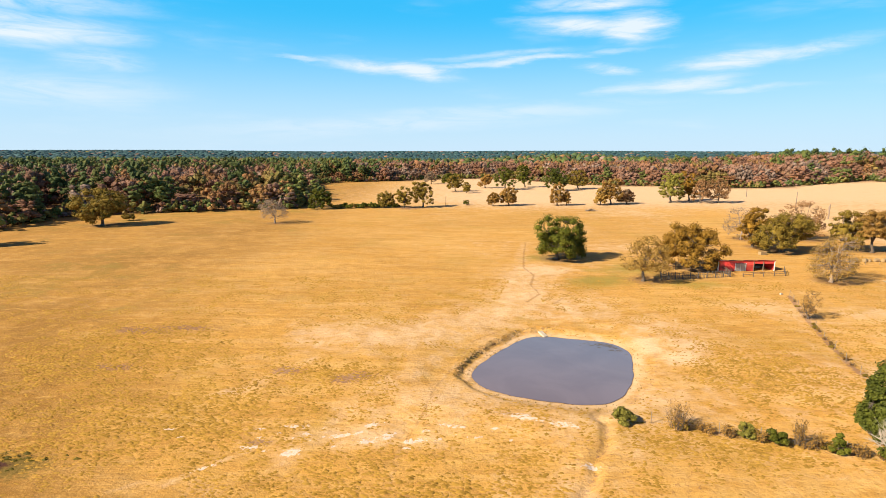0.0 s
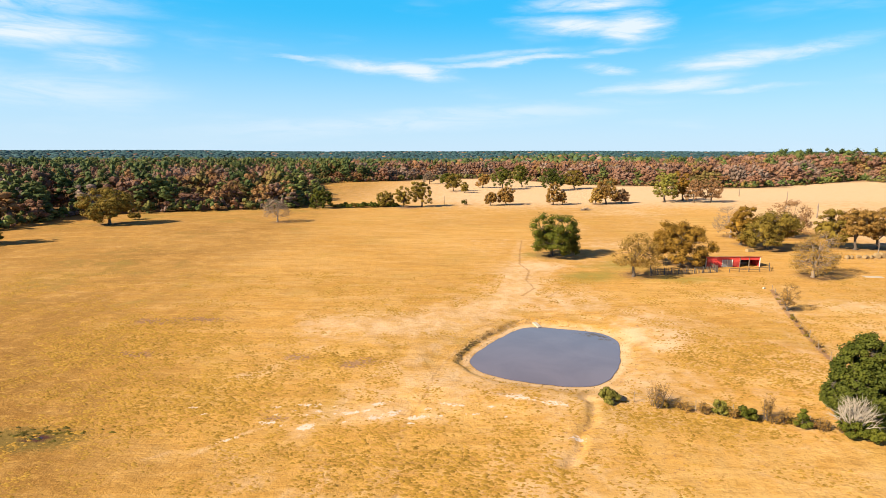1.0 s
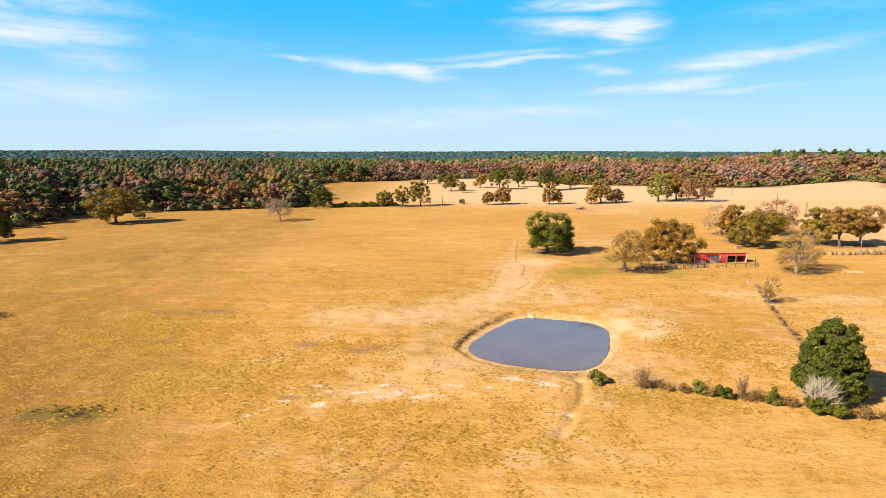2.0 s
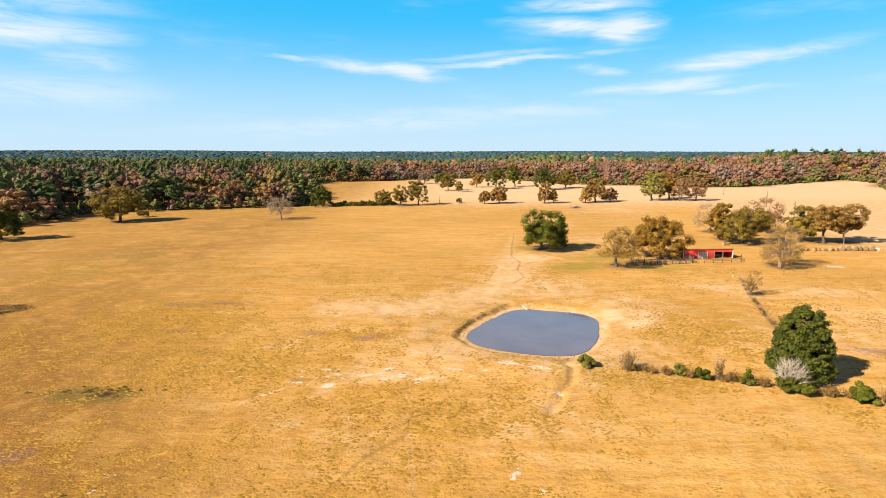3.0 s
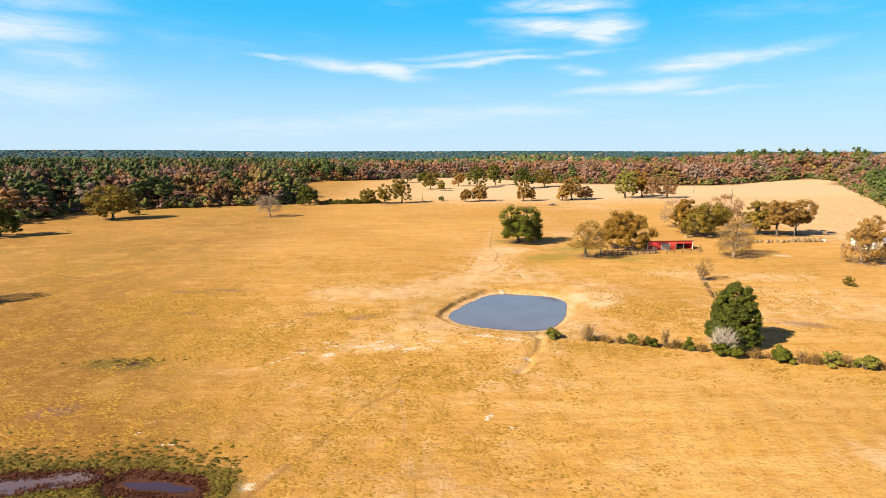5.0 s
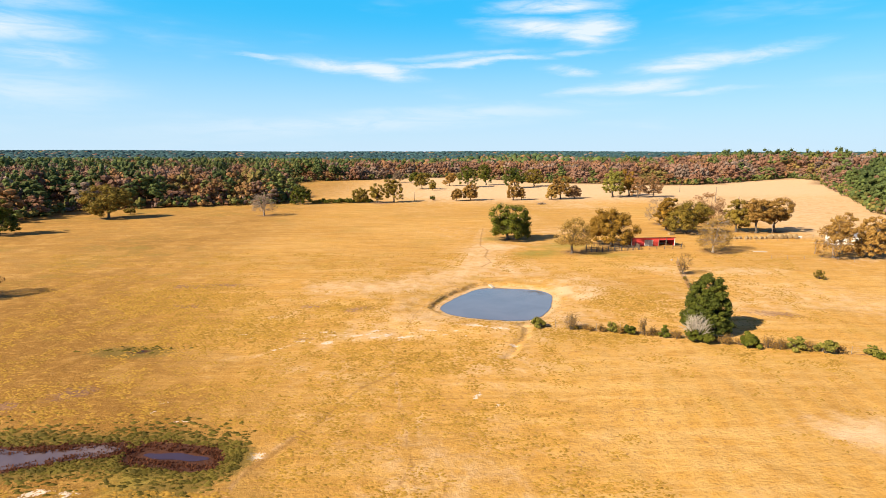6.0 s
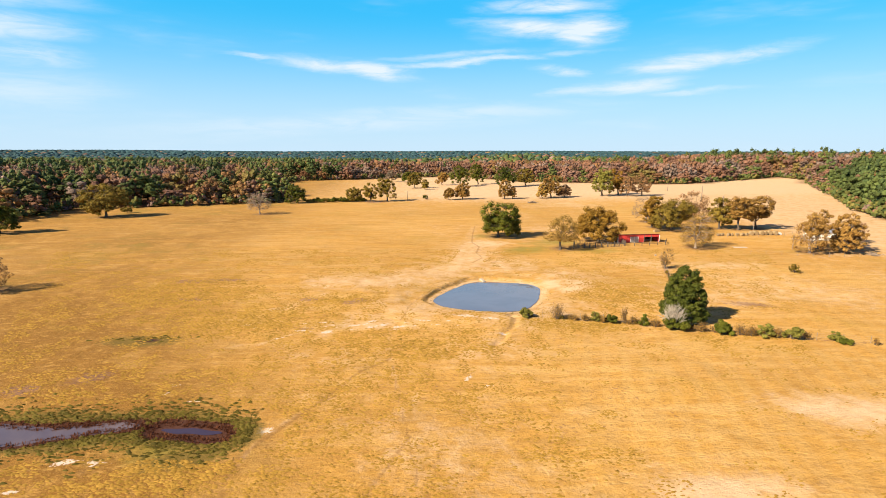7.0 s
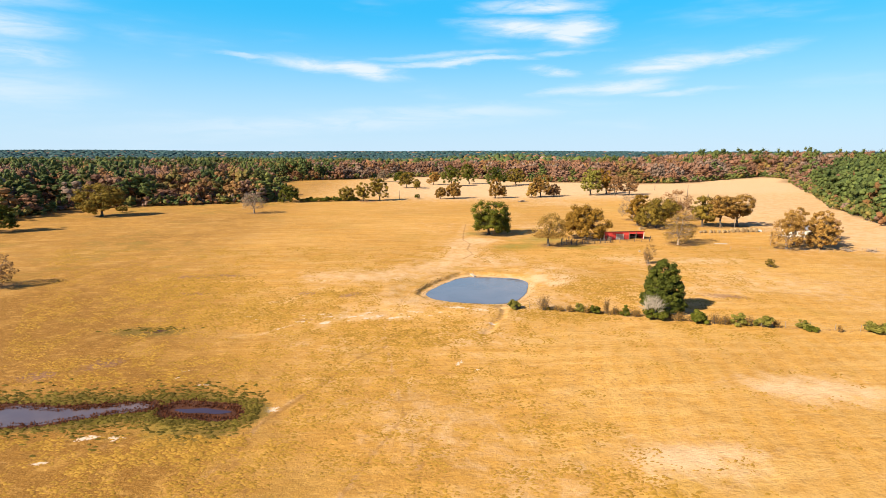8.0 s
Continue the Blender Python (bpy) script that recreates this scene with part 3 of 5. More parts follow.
class Tubes:
    """Gathers tapered, bent stems into one mesh."""

    def __init__(self):
        self.verts, self.faces = [], []

    def add(self, points, radii, sides=6):
        base = len(self.verts)
        pts = [Vector(p) for p in points]
        for i, (p, r) in enumerate(zip(pts, radii)):
            along = (pts[min(i + 1, len(pts) - 1)] - pts[max(i - 1, 0)]).normalized()
            side = along.cross(Vector((0.31, 0.95, 0.1))).normalized()
            other = along.cross(side)
            for k in range(sides):
                a = 2 * math.pi * k / sides
                self.verts.append(tuple(p + (side * math.cos(a) + other * math.sin(a)) * r))
        for i in range(len(pts) - 1):
            for k in range(sides):
                a, b = base + i * sides + k, base + i * sides + (k + 1) % sides
                self.faces.append((a, b, b + sides, a + sides))
        self.faces.append(tuple(base + (len(pts) - 1) * sides + k for k in range(sides)))

    def mesh(self, name, mat):
        return mesh_from(name, self.verts, self.faces, mat, True)


def bend(a, b, sag, rng, steps=4):
    """Points from a to b with a wandering bend."""
    a, b = np.array(a, float), np.array(b, float)
    out = []
    for i in range(steps + 1):
        s = i / steps
        out.append(a + (b - a) * s + np.array([0, 0, sag * math.sin(math.pi * s)]) + rng.normal(0, 0.03, 3) * np.linalg.norm(b - a) * (0 < i < steps))
    return out


def leaf_cards(centres, outward, size, rng, lift=0.35, loose=0.55):
    """Folded leaf sprays of two triangles each."""
    n = len(centres)
    u = rng.normal(0, 1, (n, 3))
    nrm = outward + rng.normal(0, loose, (n, 3)) + np.array([0, 0, lift])
    nrm /= np.linalg.norm(nrm, axis=1)[:, None] + 1e-9
    u -= (u * nrm).sum(1)[:, None] * nrm
    u /= np.linalg.norm(u, axis=1)[:, None] + 1e-9
    w = np.cross(nrm, u)
    s = size * rng.uniform(0.55, 1.35, n)[:, None]
    fold = nrm * s * rng.uniform(-0.25, 0.45, n)[:, None]
    v = np.stack([centres - u * s * 0.6, centres - w * s * 0.42 + fold, centres + u * s * 0.6, centres + w * s * 0.42 + fold * 0.4], 1).reshape(-1, 3)
    i = np.arange(n)[:, None] * 4
    return v, np.concatenate([i + [[0, 1, 2]], i + [[0, 2, 3]]], 1).reshape(-1, 3)


def unit_lump():
    """The corners and faces of a ball of twenty faces."""
    bm = bmesh.new()
    bmesh.ops.create_icosphere(bm, subdivisions=1, radius=1.0)
    v = np.array([p.co[:] for p in bm.verts])
    f = np.array([[p.index for p in face.verts] for face in bm.faces])
    bm.free()
    return v, f


LUMP_VERTS, LUMP_FACES = unit_lump()


def sphere_points(n, rng, jitter=0.25):
    """Directions spread evenly over a sphere, each a little astray."""
    k = np.arange(n) + 0.5
    z = 1 - 2 * k / n
    a = 2.39996 * k + rng.uniform(0, 6.28)
    d = np.stack([np.sqrt(1 - z * z) * np.cos(a), np.sqrt(1 - z * z) * np.sin(a), z], 1) + rng.normal(0, jitter * 2 / math.sqrt(n), (n, 3)) * 1.6
    return d / np.linalg.norm(d, axis=1)[:, None]


def crown_clumps(n, half, low, high, rng, share=(0.15, 0.24), wobble=0.2, middle=0.40, least=-0.9, taper=0.0):
    """Centres and radii of the leaf clumps of an uneven crown that fills half a width and the heights low to high."""
    d = sphere_points(n, rng)
    d = d[d[:, 2] > least]
    d[:, 2] = np.where(d[:, 2] < 0, -np.abs(d[:, 2]) ** 0.7, d[:, 2])
    # the underside of a crown is broad and level
    wide = np.hypot(d[:, 0], d[:, 1]) + 1e-6
    full = np.where(d[:, 2] < 0, (1 - 0.30 * np.abs(d[:, 2]) ** 4) / wide, 1.0 - taper * np.maximum(d[:, 2], 0))
    spread = d * np.stack([full, full, np.ones(len(d))], 1)
    bulges = rng.normal(0, 1, (9, 3))
    bulges /= np.linalg.norm(bulges, axis=1)[:, None]
    env = 1 + (np.maximum(0, d @ bulges.T - 0.45) * rng.uniform(-wobble * 1.6, wobble * 1.4, 9) * 1.6).sum(1)
    env *= 1.03 / np.percentile(env, 88)
    mid = low + middle * (high - low)
    r = half * rng.uniform(*share, len(d))
    reach = env * np.where(rng.uniform(0, 1, len(d)) < 0.2, rng.uniform(0.35, 0.75, len(d)), rng.uniform(0.86, 1.04, len(d)))
    tall = np.where(d[:, 2] > 0, high - mid, mid - low)
    c = np.stack([spread[:, 0] * np.maximum(half * reach - r, 0.1), spread[:, 1] * np.maximum(half * reach - r, 0.1), mid + d[:, 2] * np.maximum(tall * np.minimum(reach, 1.03) - r * 0.8, 0.1)], 1)
    # the crown fills its width and height exactly
    for i in (0, 1):
        lo, hi = (c[:, i] - r).min(), (c[:, i] + r).max()
        c[:, i] = (c[:, i] - (lo + hi) / 2) * (2 * half / (hi - lo))
    c[:, 2] += (high - (c[:, 2] + 0.85 * r).max()) * np.clip((c[:, 2] - low) / (high - low), 0, 1)
    c[:, 2] -= ((c[:, 2] - 0.7 * r).min() - low) * np.clip((mid - c[:, 2]) / (mid - low), 0, 1) if least < -0.5 else 0.0
    return c, r


def clump_leaves(centres, radii, counts, rng, droop=0.22):
    """Leaf places on the domes of the clumps and the way that each one faces."""
    pts, outs = [], []
    for c, r, n in zip(centres, radii, counts):
        d = rng.normal(0, 1, (n, 3))
        d /= np.linalg.norm(d, axis=1)[:, None] + 1e-9
        d[:, 2] = d[:, 2] * 0.9 + droop
        ridge = 1 + 0.16 * np.sin(d @ rng.normal(0, 4, 3) + rng.uniform(0, 6))
        pts.append(c + d * (r * ridge * rng.uniform(0.72, 1.08, n))[:, None] * (1, 1, 0.82))
        outs.append(d)
    return np.concatenate(pts), np.concatenate(outs)


def tree(x, y, h, w, leaf, label, seed, name="oak_tree", category="tree", count=4200, size=0.5, skirt=0.16, trunk=0.24, lobes=13,
         bare=0.0, offset=0.0, bark=None, twigs=1, group="", share=(0.12, 0.21), wobble=0.3, taper=0.0):
    """A spreading tree: tapered trunk, main limbs, branches to the clumps of its crown, and sprays of leaves over each clump."""
    rng = np.random.default_rng(seed)
    root = thing(name, x, y, label, category, group)
    # The litter patch is shifted to the side where the shadow falls.
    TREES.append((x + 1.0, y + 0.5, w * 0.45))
    wood, bark, half = Tubes(), bark or BARK, w * 0.51
    thick = 0.020 * h + 0.010 * w
    fork = np.array([rng.normal(0, 0.02) * h + offset * 0.3, rng.normal(0, 0.02) * h, trunk * h])
    wood.add([(0, 0, -0.3), (0.02 * h, 0, 0.05 * h), (fork * (0.5, 0.5, 0.55)).tolist(), fork.tolist()], [thick * 1.6, thick * 1.08, thick * 0.95, thick * 0.85], 8)
    centres, radii = crown_clumps(lobes * 6, half, skirt * 0.45 * h, h, rng, share, wobble, 0.40 if taper == 0 else 0.3, taper=taper)
    centres[:, 0] += offset
    joints = []
    mains = 7
    for k in range(mains):
        a, up = 2 * math.pi * (k + rng.uniform(-0.2, 0.2)) / mains, rng.uniform(0.1, 0.95) if k else 1.0
        out = half * 0.66 * math.sqrt(max(0.04, 1 - up * up))
        tip = np.array([offset + math.cos(a) * out, math.sin(a) * out, max(skirt * h + 0.25 * h, fork[2]) + (h * 0.82 - max(skirt * h + 0.25 * h, fork[2])) * up])
        limb = bend(fork * (0.9 + 0.1 * (k % 2)), tip, 0.05 * h * rng.uniform(-0.4, 1), rng, 5)
        wood.add(limb, [thick * f for f in (0.60, 0.46, 0.36, 0.27, 0.19, 0.09)], 6)
        joints += limb[1:]
    joints = np.array(joints)
    for c, r in zip(centres, radii):
        start = joints[np.argmin(((joints - c) ** 2).sum(1) + 0.4 * np.maximum(0, joints[:, 2] - c[2]) ** 2)]
        stem = bend(start, c, 0.02 * h * rng.uniform(0, 1), rng, 3)
        wood.add(stem, [thick * 0.17, thick * 0.13, thick * 0.09, thick * 0.05], 3)
        for _ in range(twigs):
            d = rng.normal(0, 1, 3)
            d[2] = abs(d[2]) * 0.8 - 0.1
            d /= np.linalg.norm(d)
            tip = c + d * r * rng.uniform(0.8, 1.15)
            wood.add(bend(stem[int(rng.integers(1, 4))], tip, 0.05 * r, rng, 2), [thick * 0.075, thick * 0.05, thick * 0.02], 3)
            for _ in range(2 if bare > 0.3 else 0):
                d2 = d + rng.normal(0, 0.6, 3)
                wood.add([(tip * 0.6 + c * 0.4).tolist(), (tip + d2 / np.linalg.norm(d2) * r * 0.5).tolist()], [thick * 0.045, thick * 0.012], 3)
    part("trunk", wood.mesh("trunk", bark), root)
    weight = radii**2 * rng.uniform(0.6, 1.3, len(radii))
    counts = np.maximum(3, (count * 2.2 * (1 - bare) * weight / weight.sum())).astype(int)
    pts, outs = clump_leaves(centres, radii, counts, rng)
    keep = pts[:, 2] > 0.05 * h
    v, f = leaf_cards(pts[keep], outs[keep], size * 0.62, rng, 0.25, 0.36)
    if bare < 0.12:
        # the dense inside of each clump
        cores = [LUMP_VERTS * (r * rng.uniform(0.45, 0.72, (len(LUMP_VERTS), 1))) * (1, 1, 0.8) + c for c, r in zip(centres, radii)]
        cores = [k for k in cores if k[:, 2].min() > 0.05 * h]
        mid = np.array([offset, 0, (0.46 + 0.2 * skirt) * h])
        for k in range(7 if skirt < 0.3 else 0):
            a, out = 0.9 * k, 0.26 * half if k else 0.0
            cores.append(LUMP_VERTS * (half * 0.22 * rng.uniform(0.75, 1.15, (len(LUMP_VERTS), 1))) * (1, 1, 0.5 * h / half) + mid + (math.cos(a) * out, math.sin(a) * out, 0.1 * h * math.sin(2.3 * k)))
        base = len(v)
        v = np.concatenate([v] + cores)
        f = np.concatenate([f] + [LUMP_FACES + base + i * len(LUMP_VERTS) for i in range(len(cores))])
    part("crown", mesh_from("crown", v, f, LEAF[leaf]), root)
    return root


def bush(x, y, h, w, leaf, label, seed, name="bush", count=700, size=0.28, stems=7, bark=None):
    """A shrub of several stems from one foot, leafy all over or sparse and twiggy."""
    rng = np.random.default_rng(seed)
    root = thing(name, x, y, label, "bush", "bushes along the fence")
    sparse = leaf in ("grey", "pink", "brown")
    wood, pts, outs, cores = Tubes(), [], [], []
    if sparse:
        for k in range(stems * 2):
            a, lean = rng.uniform(0, 2 * math.pi), rng.uniform(0.05, 0.48) * w
            foot = np.array([math.cos(a) * lean * 0.45, math.sin(a) * lean * 0.45, -0.05])
            tip = np.array([math.cos(a) * lean, math.sin(a) * lean, h * rng.uniform(0.5, 1.0)])
            stem = bend(foot, tip, 0.03 * h, rng, 3)
            wood.add(stem, [0.035, 0.028, 0.02, 0.008], 3)
            for _ in range(3):
                d = rng.normal(0, 1, 3) * (1, 1, 0.5) + (0, 0, 0.45)
                wood.add([stem[int(rng.integers(1, 4))].tolist(), (stem[2] + d * w * 0.13).tolist()], [0.014, 0.005], 3)
            n = max(1, count // (stems * 2))
            s = rng.uniform(0.35, 1.05, (n, 1))
            pts.append(foot + (tip - foot) * s + rng.normal(0, 0.09, (n, 3)) * w)
            outs.append(rng.normal(0, 1, (n, 3)) + (0, 0, 0.3))
        pts, outs = np.concatenate(pts), np.concatenate(outs)
    else:
        centres, radii = crown_clumps(20, w * 0.5, 0.0, h * rng.uniform(0.8, 0.95), rng, (0.2, 0.34), 0.4, 0.35)
        for c in centres[:stems]:
            wood.add(bend((c[0] * 0.1, c[1] * 0.1, -0.1), c, 0.05 * h, rng, 3), [0.05, 0.035, 0.022, 0.008], 4)
        pts, outs = clump_leaves(centres, radii, np.full(len(centres), max(8, count * 2 // len(centres))), rng, 0.3)
        cores = [LUMP_VERTS * (r * rng.uniform(0.4, 0.7, (len(LUMP_VERTS), 1))) + c for c, r in zip(centres, radii) if c[2] > 0.6 * r]
    keep = (pts[:, 2] > 0.03) & (pts[:, 2] < h * 1.06)
    part("stem", wood.mesh("stem", bark or (BARE_BARK if leaf == "grey" else BARK)), root)
    v, f = leaf_cards(pts[keep], outs[keep], size * (0.75 if sparse else 0.9), rng, 0.25, 0.4)
    base = len(v)
    v = np.concatenate([v] + cores)
    f = np.concatenate([f] + [LUMP_FACES + base + i * len(LUMP_VERTS) for i in range(len(cores))])
    part("foliage", mesh_from("foliage", v, f, LEAF[leaf]), root)
    return root


def bleached_bush(x, y, h, w, label, seed):
    """A dead shrub: bare pale stems that fan out from one foot and fork twice."""
    rng = np.random.default_rng(seed)
    root = thing("dead_bush", x, y, label, "bush", "bushes along the fence")
    for k in range(26):
        a, lean = 2 * math.pi * k * 0.618, math.sqrt((k + 0.5) / 26) * 0.5 * w
        tip = np.array([math.cos(a) * lean, math.sin(a) * lean, h * math.sqrt(max(0.12, 1 - (lean / (0.56 * w)) ** 2)) * rng.uniform(0.82, 1.02)])
        stem = bend((0.15 * math.cos(a), 0.15 * math.sin(a), -0.1), tip, 0.12 * h, rng, 4)
        branch = Tubes()
        branch.add(stem, [0.085, 0.07, 0.055, 0.04, 0.015], 5)
        for i in (2, 2, 3, 3, 3):
            d = tip / np.linalg.norm(tip) + rng.normal(0, 0.42, 3)
            end = stem[i] + d / np.linalg.norm(d) * rng.uniform(0.22, 0.36) * h
            fork = bend(stem[i], end, 0.03, rng, 2)
            branch.add(fork, [0.036, 0.026, 0.01], 4)
            for _ in range(2):
                branch.add([fork[1].tolist(), (end + rng.normal(0, 0.1, 3) * h).tolist()], [0.018, 0.006], 3)
        part("branch", branch.mesh("branch", BLEACHED), root)


# ---- single trees ----
OAK = "standing alone in the dry pasture"
tree(31.4, 138.5, 12.2, 16.2, "green", "broad green live oak shading the pasture", 11, count=6500, size=0.52, lobes=17, offset=0.9, skirt=0.0, wobble=0.36)
tree(46.2, 115.4, 10.7, 11.1, "pale", "thin straw-coloured oak beside the corral fence", 12, count=3300, size=0.42, lobes=15, skirt=0.18, bare=0.15)
tree(62.9, 128.8, 12.6, 15.6, "orange", "dense orange-brown oak beside the red shed", 13, count=8500, size=0.5, lobes=19, skirt=0.0)
tree(98.6, 171.2, 10.8, 12.1, "grey", "nearly bare grey oak at the edge of a grove", 14, count=1500, size=0.45, bare=0.5, bark=BARE_BARK, lobes=14)
tree(94.4, 157.2, 12.7, 9.5, "orange", "golden orange oak in a grove behind the shed", 15, count=3800)
tree(98.4, 150.0, 11.9, 16.4, "olive", "broad olive-brown oak in a grove behind the shed", 16, count=7500, skirt=0.02, lobes=17)
tree(118.3, 170.2, 12.9, 12.9, "pink", "half-bare pinkish oak behind the grove", 17, count=3600, bare=0.3, bark=BARE_BARK, twigs=3)
tree(118.3, 152.0, 12.2, 10.0, "olive", "olive-brown oak at the edge of a brown grove", 18, count=4200, skirt=0.05)
tree(124.0, 149.0, 13.0, 12.0, "brown", "brown-leaved oak with a bare lower trunk", 19, count=5200, skirt=0.45)
tree(131.5, 150.0, 12.8, 12.5, "brown", "brown-leaved oak in a small grove", 20, count=5200, skirt=0.45)
tree(88.7, 115.8, 11.4, 11.8, "pale", "half-bare pale oak with grey branches", 21, count=3400, size=0.38, bare=0.3, bark=BARE_BARK, lobes=20, offset=0.6, skirt=0.02, trunk=0.17, twigs=7)
tree(118.1, 106.3, 11.8, 9.9, "brown", "thin orange-brown oak with bare lower limbs", 22, count=2600, bare=0.2, bark=BARE_BARK, skirt=0.1, twigs=4)
tree(124.9, 112.0, 12.3, 7.6, "brown", "brown-leaved oak in front of a white house", 23, count=2600, skirt=0.7)
tree(129.0, 105.5, 12.0, 8.8, "brown", "leafy rust-brown oak in the eastern grove", 24, count=3800, skirt=0.05)
tree(134.0, 112.0, 9.2, 7.5, "brown", "small brown oak at the end of a grove", 25, count=2400)
tree(145.5, 119.7, 7.6, 5.6, "pink", "small pinkish leafless tree beside the grove", 26, count=1000, bare=0.3, bark=BARE_BARK)
tree(49.7, 50.4, 10.3, 8.5, "dark", "dense dark green evergreen tree on the fence line", 27, name="evergreen_tree", count=13000, size=0.40, lobes=36, skirt=0.0, trunk=0.12, share=(0.10, 0.19), wobble=0.14, taper=0.32)
tree(66.0, 89.5, 5.4, 4.2, "brown", "small half-bare brown tree on the fence line", 28, name="small_tree", count=1100, size=0.22, bare=0.32, skirt=0.04, twigs=3, trunk=0.12)
tree(96.4, 83.8, 2.3, 2.7, "olive", "small olive shrub alone in the field", 29, name="small_tree", count=600, size=0.24, skirt=0.02, trunk=0.12, lobes=8)
tree(-123.3, 188.6, 13.9, 18.7, "olive", "wide olive-brown oak with a dark trunk", 30, count=7500, size=0.55, lobes=17, skirt=0.03)
tree(-121.9, 203.0, 2.9, 5.1, "olive", "low olive thicket behind an oak", 31, name="small_tree", count=600, skirt=0.02, trunk=0.1, lobes=7)
tree(-64.7, 201.6, 9.8, 12.5, "grey", "leafless tree with pinkish-grey spreading branches", 32, name="bare_tree", count=1700, size=0.34, bare=0.45, bark=BARE_BARK, lobes=18, twigs=6, skirt=0.2)
tree(-133.0, 143.6, 12.5, 12.0, "green", "dark green oak at the field's western edge", 33, count=5000, size=0.55, skirt=0.05)
tree(-84.2, 71.7, 8.0, 9.4, "pink", "reddish-brown thinly leaved tree in the pasture", 34, name="small_tree", count=2600, size=0.34, bare=0.2, bark=BARE_BARK, skirt=0.06)
tree(-59.0, 254.0, 10.1, 12.3, "green", "round green oak at the end of a hedge", 35, count=3600, size=0.6, skirt=0.03)
tree(-28.8, 265.3, 8.3, 9.7, "olive", "low olive-brown oak in a row of three", 36, count=2600, size=0.55, group="oaks along the ditch")
tree(-19.5, 263.4, 10.7, 10.2, "olive", "middle olive-brown oak in a row of three", 37, count=2900, size=0.55, group="oaks along the ditch")
tree(-10.2, 266.9, 14.0, 11.5, "olive", "tallest olive-brown oak in a row of three", 38, count=3200, size=0.6, group="oaks along the ditch")
tree(12.4, 280.1, 2.8, 3.6, "green", "small round green shrub on the far field", 39, name="small_tree", count=500, size=0.45, skirt=0.02, trunk=0.1, lobes=7)
for fx, fy, fh, fw, leaf, label, seed in (
    (7.9, 380, 12.5, 13, "olive", "rounded olive oak on the far field", 50), (15.4, 364, 7.7, 6.2, "olive", "small olive oak beside a larger one", 51),
    (32.2, 418, 11.5, 12.5, "brown", "brown oak on the far field", 52), (26.1, 274.7, 7.4, 7.1, "brown", "small brown oak beside a ditch", 53),
    (34.7, 278, 10.1, 10.2, "brown", "brown-olive oak with forked trunk by a ditch", 54), (45.7, 398.8, 18.5, 17.5, "green", "tall dark green oak on the far field", 55),
    (64.4, 424.9, 18.8, 14.5, "green", "upright green oak before the woods", 56), (60.2, 278.5, 12.5, 7.8, "brown", "narrow rust-brown tree on the far field", 57),
    (65.3, 278.6, 7.7, 5.1, "brown", "small rust-brown tree beside a taller one", 58), (82.3, 386.2, 18.3, 18.5, "dark", "large dark green oak before the woods", 59),
    (101.7, 403.4, 14.9, 18.1, "olive", "wide olive oak before the woods", 60), (90.4, 284.5, 14.2, 13.1, "brown", "rust-brown oak in a loose clump", 61),
    (100, 287.5, 8.0, 9.3, "pink", "thin pinkish tree beside a brown oak", 62)):
    tree(fx, fy, fh, fw, leaf, label, seed, count=2400, size=0.75, bare=0.25 if leaf == "pink" else 0.0, group="oaks on the far field")
for fx, fy, fh, fw, leaf, label, seed in (
    (126, 293, 18.3, 14.1, "yellow", "tall yellow-green oak in a clump", 63), (140.7, 302.8, 17.3, 11.7, "orange", "tall orange oak in a clump", 64),
    (141, 289.3, 14.0, 11.0, "pink", "pinkish-brown oak at the edge of a clump", 65), (151, 290, 15.0, 12.0, "pink", "thinly leaved pink-brown oak in a clump", 66),
    (84, 281, 9.0, 7.5, "pale", "low straw-coloured oak in a loose clump", 67), (-12, 470, 12, 12, "grey", "bare grey oak before the woods", 68), (4, 455, 11, 15, "green", "low green oak before the woods", 69)):
    tree(fx, fy, fh, fw, leaf, label, seed, count=2400, size=0.75, bare=0.25 if leaf in ("pink", "grey") else 0.0, group="oaks on the far field")

# ---- bushes along the fence ----
bush(21.6, 53.4, 2.0, 2.7, "yellow", "leafy green bush where the fence meets the pond", 70, count=900)
bush(27.0, 52.4, 2.8, 3.4, "brown", "thin brown half-bare bush on the fence line", 71, count=650, size=0.2, stems=18)
bush(33.5, 50.4, 1.9, 1.8, "yellow", "small yellow-green bush on the fence line", 72, count=500)
bush(36.0, 49.6, 1.7, 2.4, "green", "low green bush on the fence line", 73, count=800)
bush(38.1, 49.3, 3.0, 1.5, "brown", "tall brown dead bush on the fence line", 74, count=350, size=0.22, stems=9)
bush(41.1, 47.9, 2.5, 1.9, "green", "upright green bush on the fence line", 75, count=800)
bush(45.9, 46.0, 2.2, 4.6, "green", "spreading green bush at the foot of a bare one", 76, count=1800, stems=12)
bleached_bush(45.6, 46.3, 3.9, 4.0, "large bleached leafless bush beside the evergreen tree", 77)
bush(53.1, 43.4, 2.7, 3.2, "green", "round green bush on the fence line", 78, count=1500)
bush(59.3, 41.9, 2.3, 2.9, "yellow", "small round green bush on the fence line", 79, count=1200)
bush(63.0, 40.6, 2.4, 3.1, "yellow", "yellow-green bush on the fence line", 80, count=1100)
bush(69.6, 39.4, 1.8, 2.2, "yellow", "sparse yellowish bush in the grass", 81, count=500)
bush(70.3, 38.2, 1.0, 2.3, "green", "low green bush in the grass", 82, count=500)
bush(74.7, 37.4, 1.2, 1.0, "brown", "small brown dead bush in the grass", 83, count=150)
bush(80.8, 36.5, 1.9, 4.0, "yellow", "wide green bush at the fence's end", 84, count=1400)
